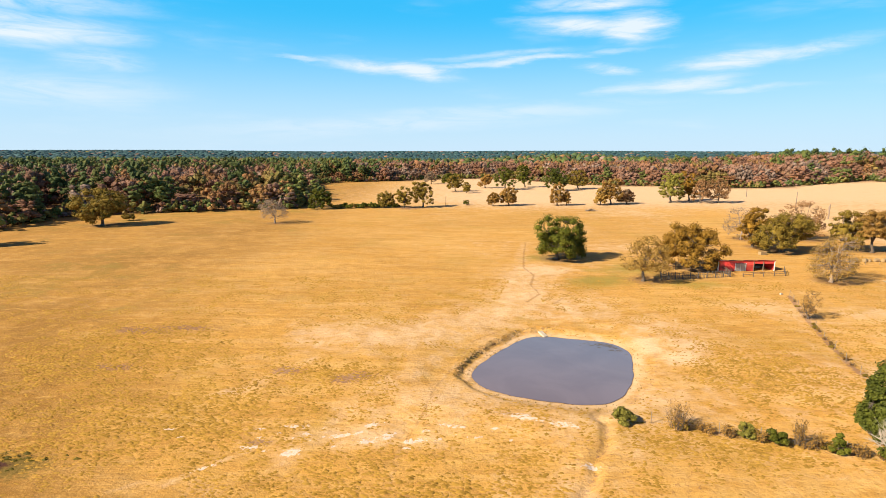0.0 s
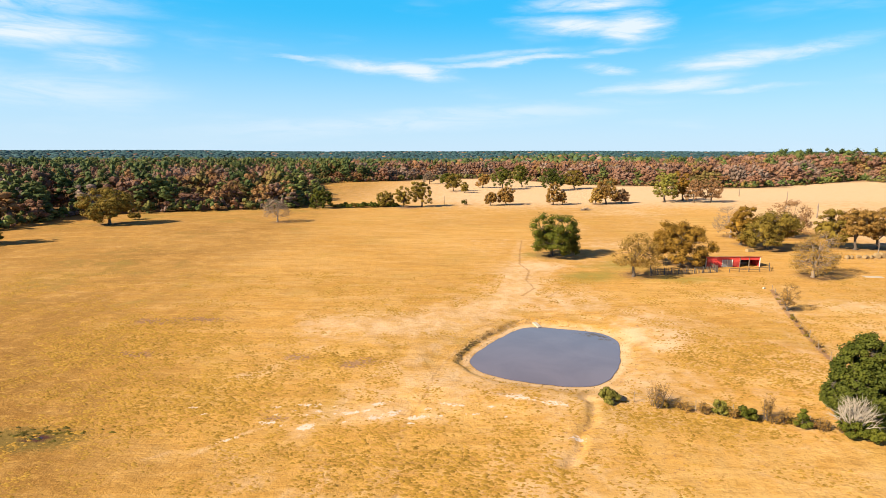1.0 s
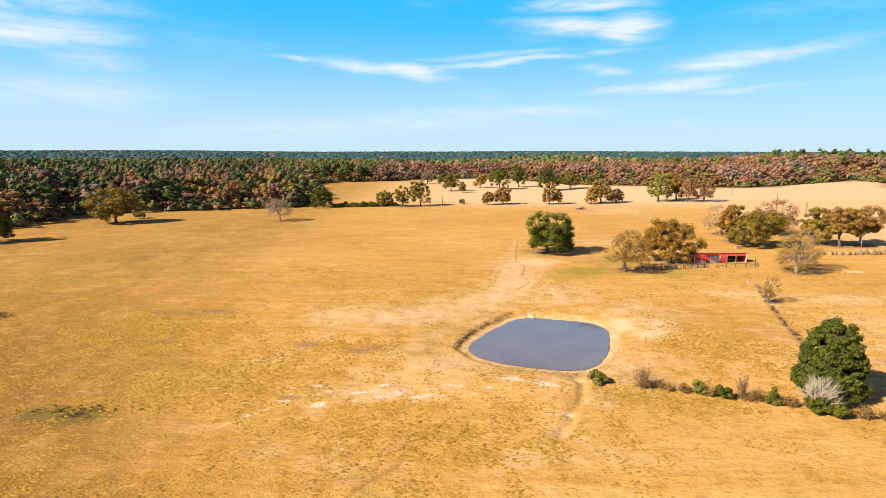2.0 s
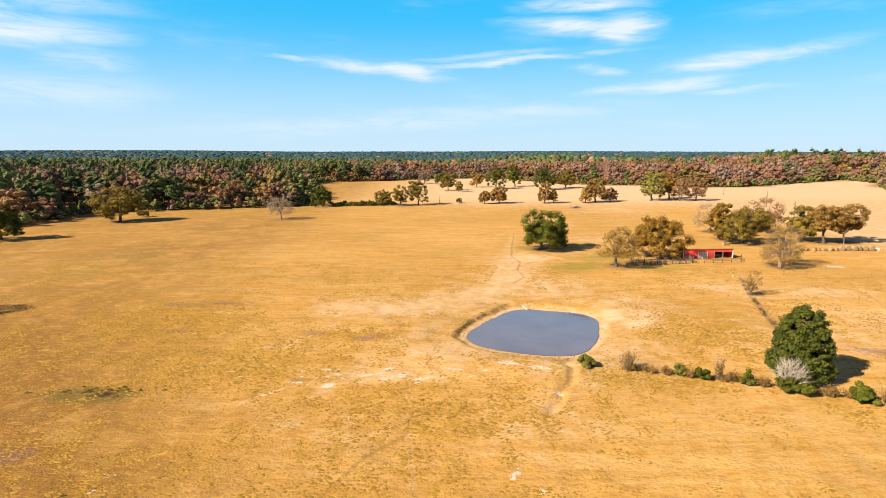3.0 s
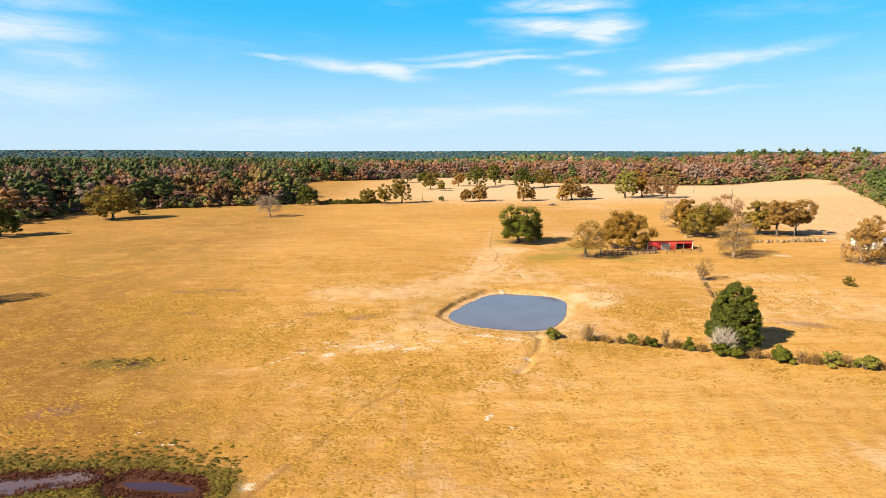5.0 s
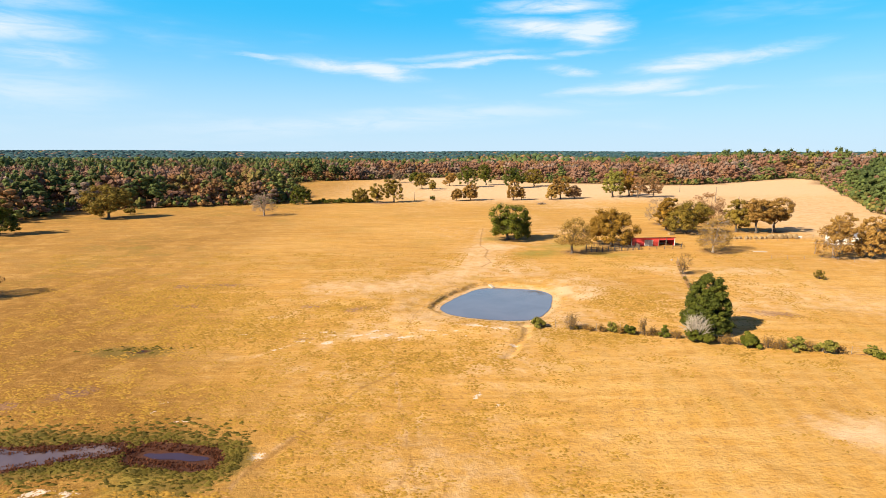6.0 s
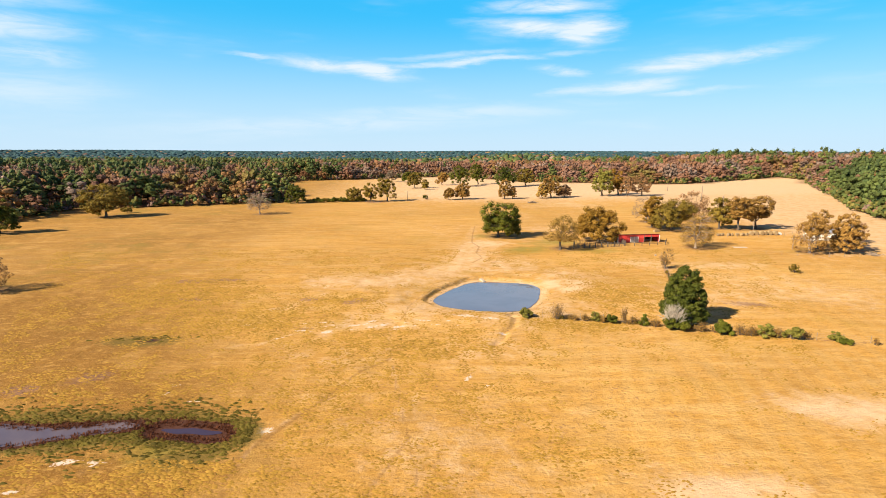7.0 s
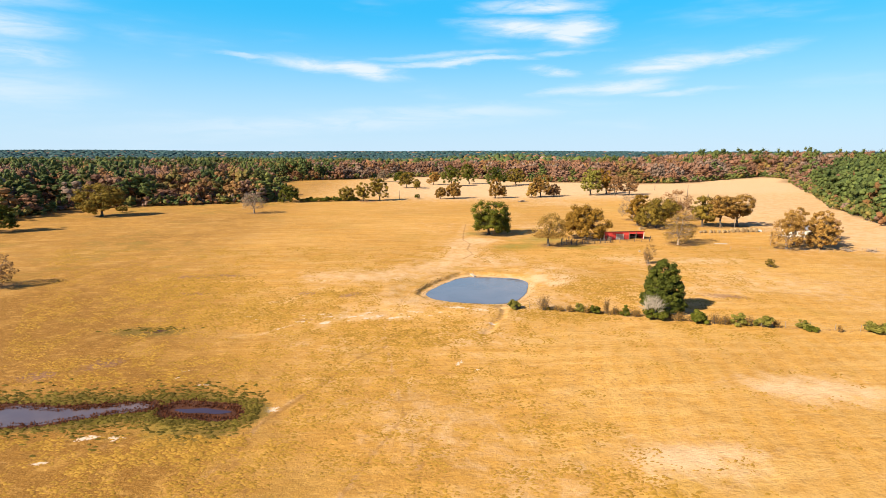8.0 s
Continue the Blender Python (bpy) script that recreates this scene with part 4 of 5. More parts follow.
for bx, by, bh, bw, seed in ((29.8, 51.6, 0.9, 1.8, 85), (31.6, 51.0, 1.2, 1.6, 86), (39.6, 48.7, 1.6, 1.6, 87), (43.0, 47.5, 1.3, 1.8, 88), (34.7, 49.9, 1.1, 1.3, 89),
                             (50.0, 44.6, 1.7, 2.0, 90), (55.6, 42.9, 2.0, 2.2, 91), (57.3, 42.5, 1.8, 2.0, 92), (61.1, 41.4, 1.7, 1.9, 93), (65.3, 40.2, 1.3, 1.8, 94)):
    bush(bx, by, bh, bw, "brown", "dry brown brush on the fence line", seed, count=320, size=0.22, stems=10)
for bx, by, bh, bw, leaf, seed in ((59.3, 71.5, 0.8, 1.1, "brown", 95), (61.4, 77.4, 0.7, 0.9, "brown", 96), (63.8, 84.5, 0.8, 1.0, "olive", 97), (56.2, 60.5, 0.9, 1.2, "brown", 98)):
    bush(bx, by, bh, bw, leaf, "low brush along the cross fence", seed, count=150, size=0.2, stems=5)
for k in range(16):
    s = 2.2 * k + 0.5 * math.sin(k * 3.1)
    bush(27.5 + s, 52.4 - 0.325 * s + 0.3 * math.sin(k * 2.3), 0.7 + 0.5 * ((k * 5) % 4) / 4, 1.7, "brown" if k % 3 else "olive", "low dry brush tangled along the wire fence", 160 + k, count=190, size=0.2, stems=7)
for k in range(14):
    s = (k + 0.5) / 14
    bush(float(np.interp(54 + 48 * s, [51, 70.9, 89.5, 104], [54, 59, 65.8, 72])) + 0.25 * math.sin(k * 5), 54 + 48 * s, 0.45 + 0.3 * (k % 3) / 3, 0.9, "brown" if k % 3 else "olive", "low dry brush along the cross fence", 140 + k, count=70, size=0.18, stems=4)
for k in range(16):
    bush(-52 + k * 1.9, 256.5 + k * 0.5 + (k % 3), 2.2 + 1.4 * ((k * 7) % 5) / 5, 4.4, "green" if k % 4 else "olive", "dark green hedge bush along the ditch", 110 + k, name="hedge_bush", count=330, size=0.6)

# ---- barn and corral ----


def corrugated(width, depth, ribs, rise, thick):
    """A ribbed sheet, width along x, with a small thickness."""
    verts, faces = [], []
    n = ribs * 2 + 1
    for j, yy in enumerate((-depth / 2, depth / 2)):
        for i in range(n):
            verts.append((width * (i / (n - 1) - 0.5), yy, rise * (i % 2)))
    for j, yy in enumerate((-depth / 2, depth / 2)):
        for i in range(n):
            verts.append((width * (i / (n - 1) - 0.5), yy, rise * (i % 2) - thick))
    for i in range(n - 1):
        faces += [(i, i + 1, n + i + 1, n + i), (3 * n + i, 3 * n + i + 1, 2 * n + i + 1, 2 * n + i), (2 * n + i, 2 * n + i + 1, i + 1, i), (n + i, n + i + 1, 3 * n + i + 1, 3 * n + i)]
    faces += [(0, n, 3 * n, 2 * n), (n - 1, 3 * n - 1, 4 * n - 1, 2 * n - 1)]
    return verts, faces


def sheet_part(name, width, depth, ribs, m, mat, parent, label=""):
    v, f = corrugated(width, depth, ribs, 0.035, 0.02)
    me = mesh_from(name, v, f, mat)
    me.transform(m)
    return part(name, me, parent, label)


def build_barn():
    length, deep, front, back = 15.2, 4.4, 2.6, 1.75
    shed = thing("cattle_shed", 75.4, 128.4, "long red sheet-metal cattle shed with an open bay", "shed", turn=3.0, z=ground_at(77, 126) - 0.02)
    shed.scale = (0.94, 1, 1)
    y0, y1 = -deep / 2, deep / 2

    def panel(x0, x1, z0, z1, mat=RED_METAL, label=""):
        sheet_part("wall_panel", x1 - x0, z1 - z0, max(2, int((x1 - x0) / 0.25)), pose((x0 + x1) / 2, y0, (z0 + z1) / 2, 90), mat, shed, label)

    panel(-7.6, -5.3, 0.02, 1.25, WORN_RED, "darker red lower sheet")
    panel(-7.6, -5.3, 1.26, front)
    panel(-5.3, -3.1, 0.02, front)
    panel(-3.1, -0.2, 1.98, front)
    panel(-0.2, 1.85, 0.02, 1.45, WORN_RED, "darker red lower sheet")
    panel(-0.2, 1.85, 1.46, front)
    panel(1.85, 7.4, 1.85, front)
    for px in (-2.38, -0.95):
        box_part("door", (1.36, 0.06, 1.9), (px, y0 + 0.02, 0.97), GREY_METAL, shed, "grey galvanised door leaf")
    for px in (-3.08, -1.66, -0.24):
        box_part("door_frame", (0.09, 0.1, 1.96), (px, y0 - 0.06, 0.99), WHITE_PAINT, shed, "white door post")
    for px in (-7.6, 1.86, 4.45, 7.45):
        white = abs(px) > 7
        box_part("post", (0.17, 0.17, 2.5), (px, y0 - 0.02, 1.25), WHITE_PAINT if white else OLD_WOOD, shed, "white corner post" if white else "")
    box_part("fascia", (15.4, 0.06, 0.14), (0, y0 - 0.1, front - 0.03), RED_METAL, shed)
    # This end is dark in its colour, standing in for the oak's shadow.
    sheet_part("side_wall", deep, 1.75, 18, pose(-7.62, 0, 0.88, 90, 0, 90), DARK_WOOD_SHADE, shed, "end wall coloured dark for the oak's shade")
    sheet_part("side_wall", deep, 1.75, 18, pose(7.62, 0, 0.88, 90, 0, 90), RED_METAL, shed)
    sheet_part("back_wall", 15.2, 1.7, 60, pose(0, y1, 0.85, 90), DARK_WOOD_SHADE, shed, "dark timber back wall")
    box_part("partition", (0.08, deep - 0.4, 1.6), (1.75, 0, 0.8), DARK_WOOD_SHADE, shed)
    slope = math.degrees(math.atan2(back - front, deep))
    sheet_part("roof", 15.7, deep + 0.7, 60, pose(0, 0, (front + back) / 2 + 0.12, slope), ROOF_RED, shed, "dull red sheet-metal roof")
    for k in range(4):
        box_part("rafter", (0.1, deep, 0.14), (-6 + 4 * k, 0, (front + back) / 2 - 0.02), OLD_WOOD, shed, turn=(slope, 0, 0))
    box_part("feed_trough", (2.6, 0.7, 0.6), (4.6, 1.0, 0.3), OLD_WOOD, shed)


WORN_RED = worn_material("faded red sheet metal", (0.46, 0.035, 0.03), (0.36, 0.06, 0.045), 0.6, 0.55, amount=0.5, relief=0.15)
ROOF_RED = worn_material("dull red roof metal", (0.30, 0.06, 0.05), (0.20, 0.10, 0.085), 0.5, 0.5, amount=0.7, relief=0.2)
build_barn()


def fence(points, label, spacing, height, rails, pickets, mat, seed, radius=0.07):
    """Posts with rails and, where it is dense, upright boards between; all follow the ground."""
    rng = np.random.default_rng(seed)
    ax, ay = points[0]
    root = thing("corral_fence", ax, ay, label, "fence", z=0.0)
    for (px, py), (qx, qy) in zip(points, points[1:]):
        span = math.hypot(qx - px, qy - py)
        n = max(1, round(span / spacing))
        for i in range(n + 1):
            s = i / n
            x, y = px + (qx - px) * s - ax, py + (qy - py) * s - ay
            g, tall = ground_at(x + ax, y + ay), height * rng.uniform(0.9, 1.25)
            t = Tubes()
            lean = rng.normal(0, 0.05, 2)
            t.add([(x, y, g - 0.3), (x + lean[0] * 0.5, y + lean[1] * 0.5, g + tall * 0.5), (x + lean[0], y + lean[1], g + tall)], [radius * 1.1, radius, radius * 0.85], 6)
            part("post", t.mesh("post", mat), root)
            if i < n:
                x2, y2 = px + (qx - px) * (i + 1) / n - ax, py + (qy - py) * (i + 1) / n - ay
                g2 = ground_at(x2 + ax, y2 + ay)
                for k in range(rails):
                    zz = height * (0.95 - 0.38 * k) + rng.normal(0, 0.03)
                    t = Tubes()
                    t.add([(x, y, g + zz), ((x + x2) / 2, (y + y2) / 2, (g + g2) / 2 + zz - 0.03), (x2, y2, g2 + zz)], [0.05, 0.055, 0.05], 5)
                    part("rail", t.mesh("rail", mat), root)
                for k in range(pickets):
                    s2 = (k + 0.5) / pickets
                    bx, by = x + (x2 - x) * s2 + rng.normal(0, 0.04), y + (y2 - y) * s2 + rng.normal(0, 0.04)
                    gb, th = ground_at(bx + ax, by + ay), height * rng.uniform(0.65, 1.2)
                    t = Tubes()
                    t.add([(bx, by, gb - 0.1), (bx + rng.normal(0, 0.04), by, gb + th)], [0.055, 0.045], 5)
                    part("picket", t.mesh("picket", mat), root)
    return root


fence([(50.6, 116.0), (56, 117.3), (60, 118.2), (64.5, 119.2), (68.4, 120.0)], "weathered grey picket corral fence beside the oaks", 2.0, 1.5, 2, 6, CORRAL_WOOD, 1, 0.1)
fence([(68.4, 120.0), (69.5, 126.0)], "short weathered fence joining the shed corner", 1.6, 1.4, 2, 3, CORRAL_WOOD, 2)
fence([(71.5, 120.2), (76.5, 120.7), (82.0, 121.4), (84.6, 126.0)], "open rail corral fence before the shed", 2.6, 1.05, 2, 0, CORRAL_WOOD, 3, 0.1)
fence([(50.6, 116.0), (53.5, 124.0), (58.5, 127.0)], "weathered corral fence under the oaks", 2.4, 1.35, 2, 2, CORRAL_WOOD, 4)


def wire_fence(points, label, spacing, seed):
    rng = np.random.default_rng(seed)
    ax, ay = points[0]
    root = thing("wire_fence", ax, ay, label, "fence", z=0.0)
    posts = []
    for (px, py), (qx, qy) in zip(points, points[1:]):
        n = max(1, round(math.hypot(qx - px, qy - py) / spacing))
        posts += [(px + (qx - px) * i / n, py + (qy - py) * i / n) for i in range(n)]
    posts.append(points[-1])
    tops = []
    for x, y in posts:
        g, tall = ground_at(x, y), rng.uniform(1.15, 1.4)
        t = Tubes()
        lean = rng.normal(0, 0.06, 2)
        t.add([(x - ax, y - ay, g - 0.3), (x - ax + lean[0], y - ay + lean[1], g + tall)], [0.05, 0.04], 5)
        part("post", t.mesh("post", OLD_WOOD), root)
        tops.append((x - ax, y - ay, g))
    for zz in (0.45, 0.8, 1.1):
        t = Tubes()
        t.add([(x, y, g + zz) for x, y, g in tops], [0.006] * len(tops), 3)
        part("wire", t.mesh("wire", GREY_METAL), root, "thin rusty wire")


wire_fence(FENCE_SOUTH, "sagging wire fence with weathered posts through brush", 4.2, 5)
wire_fence(FENCE_EAST, "low wire cross fence with weathered posts", 4.5, 6)
wire_fence([(97, 134), (110, 133.2), (125, 133.5), (139, 137)], "wire fence before the brown grove", 3.4, 7)
wire_fence([(100, 106), (120, 101), (133, 100), (150, 99)], "wire fence along the eastern grove", 4.5, 8)

# ---- small things ----


def build_house():
    h = thing("house", 138.5, 127.0, "small white house behind the eastern grove", "house", turn=-8)
    box_part("wall", (8.0, 5.0, 2.7), (0, 0, 1.35), WHITE_PAINT, h)
    bm = bmesh.new()
    v = [bm.verts.new(p) for p in ((-4.3, -2.9, 2.68), (4.3, -2.9, 2.68), (4.3, 2.9, 2.68), (-4.3, 2.9, 2.68), (-4.3, 0, 3.9), (4.3, 0, 3.9))]
    for f in ((0, 1, 5, 4), (2, 3, 4, 5), (1, 2, 5), (3, 0, 4), (3, 2, 1, 0)):
        bm.faces.new([v[i] for i in f])
    me = bpy.data.meshes.new("roof")
    bm.to_mesh(me)
    bm.free()
    me.materials.append(GREY_METAL)
    part("roof", me, h, "pale grey metal roof")
    for px in (-2.6, 2.4):
        win = box_part("window", (1.1, 0.08, 1.1), (px, -2.52, 1.55), WHITE_PAINT, h)
        box_part("pane", (0.9, 0.03, 0.9), (px, -2.575, 1.55), GLASS, win, "dark window pane")
    box_part("door", (0.95, 0.07, 2.05), (0.1, -2.52, 1.03), GREY_METAL, h, "grey front door")


build_house()


def build_bale(x, y, r, turn, seed, label):
    rng = np.random.default_rng(seed)
    bale = thing("hay_bale", x, y, label, "hay bale", "hay bales by the grove", turn, ground_at(x, y) + r * 0.95)
    bm = bmesh.new()
    bmesh.ops.create_cone(bm, cap_ends=True, segments=20, radius1=r, radius2=r, depth=1.3, matrix=pose(0, 0, 0, 0, 90, 0))
    bmesh.ops.bevel(bm, geom=[e for e in bm.edges if len(e.link_faces) == 2 and abs(e.calc_face_angle(0)) > 1.0], offset=0.12, segments=2, affect="EDGES")
    for v in bm.verts:
        v.co += Vector(rng.normal(0, 0.025, 3))
    me = bpy.data.meshes.new("bale")
    bm.to_mesh(me)
    bm.free()
    me.materials.append(HAY)
    part("bale", me, bale)


for k in range(6):
    build_bale(121.2 + k * 1.72 + 0.12 * math.sin(k * 3.7), 137.2 + 0.3 * math.sin(k * 2.1), 0.74 + 0.04 * (k % 3), 84 + 5 * (k % 4), 200 + k, "weathered round hay bale standing in a close row")
for k in range(7):
    build_bale(108.8 + k * 1.75 + 0.2 * math.sin(k * 3.7), 136.8 + 0.3 * math.sin(k * 2.1), 0.42 + 0.05 * (k % 3), 10 + 12 * (k % 4), 210 + k, "low slumped old hay bale in a row")


def build_slab(x, y, size, turn, tilt, label, name="concrete_slab", mat=None):
    s = thing(name, x, y, label, "slab", turn=turn)
    box_part("slab", size, (0, 0, size[2] * 0.4), mat or STONE, s, turn=(tilt, 0, 0), edge=0.04)


build_slab(18.0, 83.2, (0.8, 1.8, 0.25), 25, 12, "pale concrete slab lying on the pond bank")
build_slab(103.1, 115.8, (4.2, 1.3, 0.12), -8, 3, "pale weathered sheet lying in the grass", "metal_sheet", STONE)
build_slab(132.0, 137.4, (1.0, 0.8, 0.8), 6, 0, "white block at the end of the hay bale row", "supply_block", WHITE_PAINT)
build_slab(71.0, 105.2, (0.5, 0.35, 0.4), 20, 0, "pale feed block in the grass", "feed_block")


def build_trough(x, y, turn):
    t = thing("water_trough", x, y, "weathered tan water trough beside the grove", "trough", turn=turn)
    box_part("base", (1.9, 1.1, 0.12), (0, 0, 0.06), HAY, t)
    for yy in (-0.5, 0.5):
        box_part("side", (1.9, 0.1, 0.75), (0, yy, 0.48), HAY, t)
    for xx in (-0.9, 0.9):
        box_part("end", (0.1, 0.9, 0.75), (xx, 0, 0.48), HAY, t)
    box_part("water", (1.7, 0.9, 0.03), (0, 0, 0.66), MARSH_WATER, t)


build_trough(91.0, 146.0, 12)


def pole(x, y, h, label, name="utility_pole", arm=True, radius=0.14):
    p = thing(name, x, y, label, "pole")
    t = Tubes()
    t.add([(0, 0, -0.5), (0.02, 0, h * 0.5), (0.05, 0, h)], [radius * 1.2, radius, radius * 0.75], 8)
    part("shaft", t.mesh("shaft", OLD_WOOD), p)
    if arm:
        box_part("crossarm", (1.6, 0.12, 0.14), (0.05, 0, h - 0.5), OLD_WOOD, p)


pole(1.5, 270.6, 5.5, "short wooden pole beside the ditch", "wooden_pole", False)
pole(187.1, 327, 5.8, "wooden pole in the far field", "wooden_pole", False, 0.2)
pole(170.7, 254.9, 8.8, "tall wooden pole behind the grove", "wooden_pole", False, 0.2)


def build_snag(x, y, h, seed, label, radius=0.42):
    """A dead trunk broken off at the top."""
    rng = np.random.default_rng(seed)
    s = thing("dead_snag", x, y, label, "dead tree")
    t = Tubes()
    t.add([(0, 0, -0.3), (0.1, 0, h * 0.4), (0.0, 0.1, h * 0.75), (0.15, 0, h)], [radius * 0.8, radius * 0.7, radius, radius * 0.25], 7)
    for _ in range(5):
        z = h * rng.uniform(0.5, 0.9)
        d = rng.normal(0, 0.6, 3)
        t.add([(0, 0, z), (d[0], d[1], z + abs(d[2]) + 0.3)], [radius * 0.3, radius * 0.08], 4)
    part("trunk", t.mesh("trunk", BARE_BARK), s)


build_snag(162.8, 221.4, 6.4, 1, "dead snag with a broken top in the field", 0.38)
build_snag(124.0, 140.5, 5.2, 3, "thin pale dead trunk beside the hay bales", 0.13)
build_snag(117.2, 111.9, 4.5, 2, "pale dead snag beside the eastern grove", 0.2)


def build_pile(x, y, w, h, seed, label):
    """A heap of dead branches."""
    rng = np.random.default_rng(seed)
    p = thing("brush_pile", x, y, label, "brush pile")
    for _ in range(46):
        a, r = rng.uniform(0, math.pi), rng.uniform(0, 0.36) * w
        b = rng.uniform(0, 2 * math.pi)
        c = np.array([r * math.cos(b), r * math.sin(b) * 0.6, h * 0.5 * (1 - r / (0.5 * w)) * rng.uniform(0.2, 1.2)])
        d = np.array([math.cos(a), math.sin(a), rng.uniform(-0.15, 0.45)]) * rng.uniform(0.8, 1.8)
        t = Tubes()
        t.add([(c - d).tolist(), (c + rng.normal(0, 0.1, 3)).tolist(), (c + d).tolist()], [0.09, 0.07, 0.03], 4)
        part("branch", t.mesh("branch", BARE_BARK), p)


build_pile(71.0, 251.8, 8.1, 2.2, 1, "heap of dead branches on the far field")
build_pile(134.5, 101.8, 3.5, 0.8, 2, "low heap of dead wood by the fence")
build_pile(141.0, 100.4, 5.0, 0.7, 3, "long low heap of dead wood by the fence")

# ---- ground sheet, once the trees are known ----
FIELD = [(-185, -400), (-185, 0), (-172, 110), (-155, 165), (-153, 190), (-156, 212), (-128, 228), (-91, 248), (-72, 256), (-80, 330), (-112, 444), (-100, 486), (-59, 512), (0, 560),
         (54, 585), (84, 540), (100, 480), (118, 455), (157, 440), (200, 413), (234, 399), (281, 417), (357, 446), (352, 400), (293, 310), (259, 260), (228, 212), (208, 174), (196, 148), (192, 100), (215, 0), (215, -400)]


def inside_field(x, y):
    inside = np.zeros(len(x), bool)
    for (ax, ay), (bx, by) in zip(FIELD, FIELD[1:] + FIELD[:1]):
        crosses = (ay > y) != (by > y)
        with np.errstate(divide="ignore", invalid="ignore"):
            at = (bx - ax) * (y - ay) / (by - ay + 1e-9) + ax
        inside ^= crosses & (x < at)
    return inside


build_ground()

# ---- grass tufts ----


def blades(x, y, size, rng, count, flop):
    """Tufts of narrow blades that lean outward from one foot."""
    n = len(x)
    z = ground_height(x, y)
    a = rng.uniform(0, 2 * math.pi, (n, count)) 
    s = size[:, None] * rng.uniform(0.6, 1.2, (n, count))
    foot = np.stack([x[:, None] + np.cos(a) * s * 0.25, y[:, None] + np.sin(a) * s * 0.25, np.repeat(z[:, None], count, 1) - 0.03], 2)
    side = np.stack([-np.sin(a), np.cos(a), 0 * a], 2) * (s * 0.26)[..., None]
    tip = foot + np.stack([np.cos(a) * s * flop, np.sin(a) * s * flop, s * rng.uniform(0.5, 0.95, (n, count))], 2)
    v = np.stack([foot - side, foot + side, tip], 2).reshape(-1, 3)
    return v, np.arange(len(v)).reshape(-1, 3)


def tussocks(x, y, size, rng):
    """Low uneven mounds of matted grass."""
    n, sides = len(x), 6
    a = np.arange(sides)[None] * (2 * math.pi / sides) + rng.uniform(0, 1, (n, 1)) + rng.uniform(-0.3, 0.3, (n, sides))
    s = size[:, None] * rng.uniform(0.7, 1.35, (n, sides))
    z = ground_height(x, y)
    rim = np.stack([x[:, None] + np.cos(a) * s * 1.5, y[:, None] + np.sin(a) * s * 0.65, np.repeat(z[:, None], sides, 1) - 0.04], 2)
    top = np.stack([x + rng.normal(0, 0.25, n) * size, y + rng.normal(0, 0.25, n) * size, z + size * rng.uniform(0.38, 0.75, n)], 1)
    v = np.concatenate([rim, top[:, None]], 1).reshape(-1, 3)
    k = np.arange(sides)
    f = np.stack([k, (k + 1) % sides, np.full(sides, sides)], 1)
    return v, (f[None] + (np.arange(n) * (sides + 1))[:, None, None]).reshape(-1, 3)


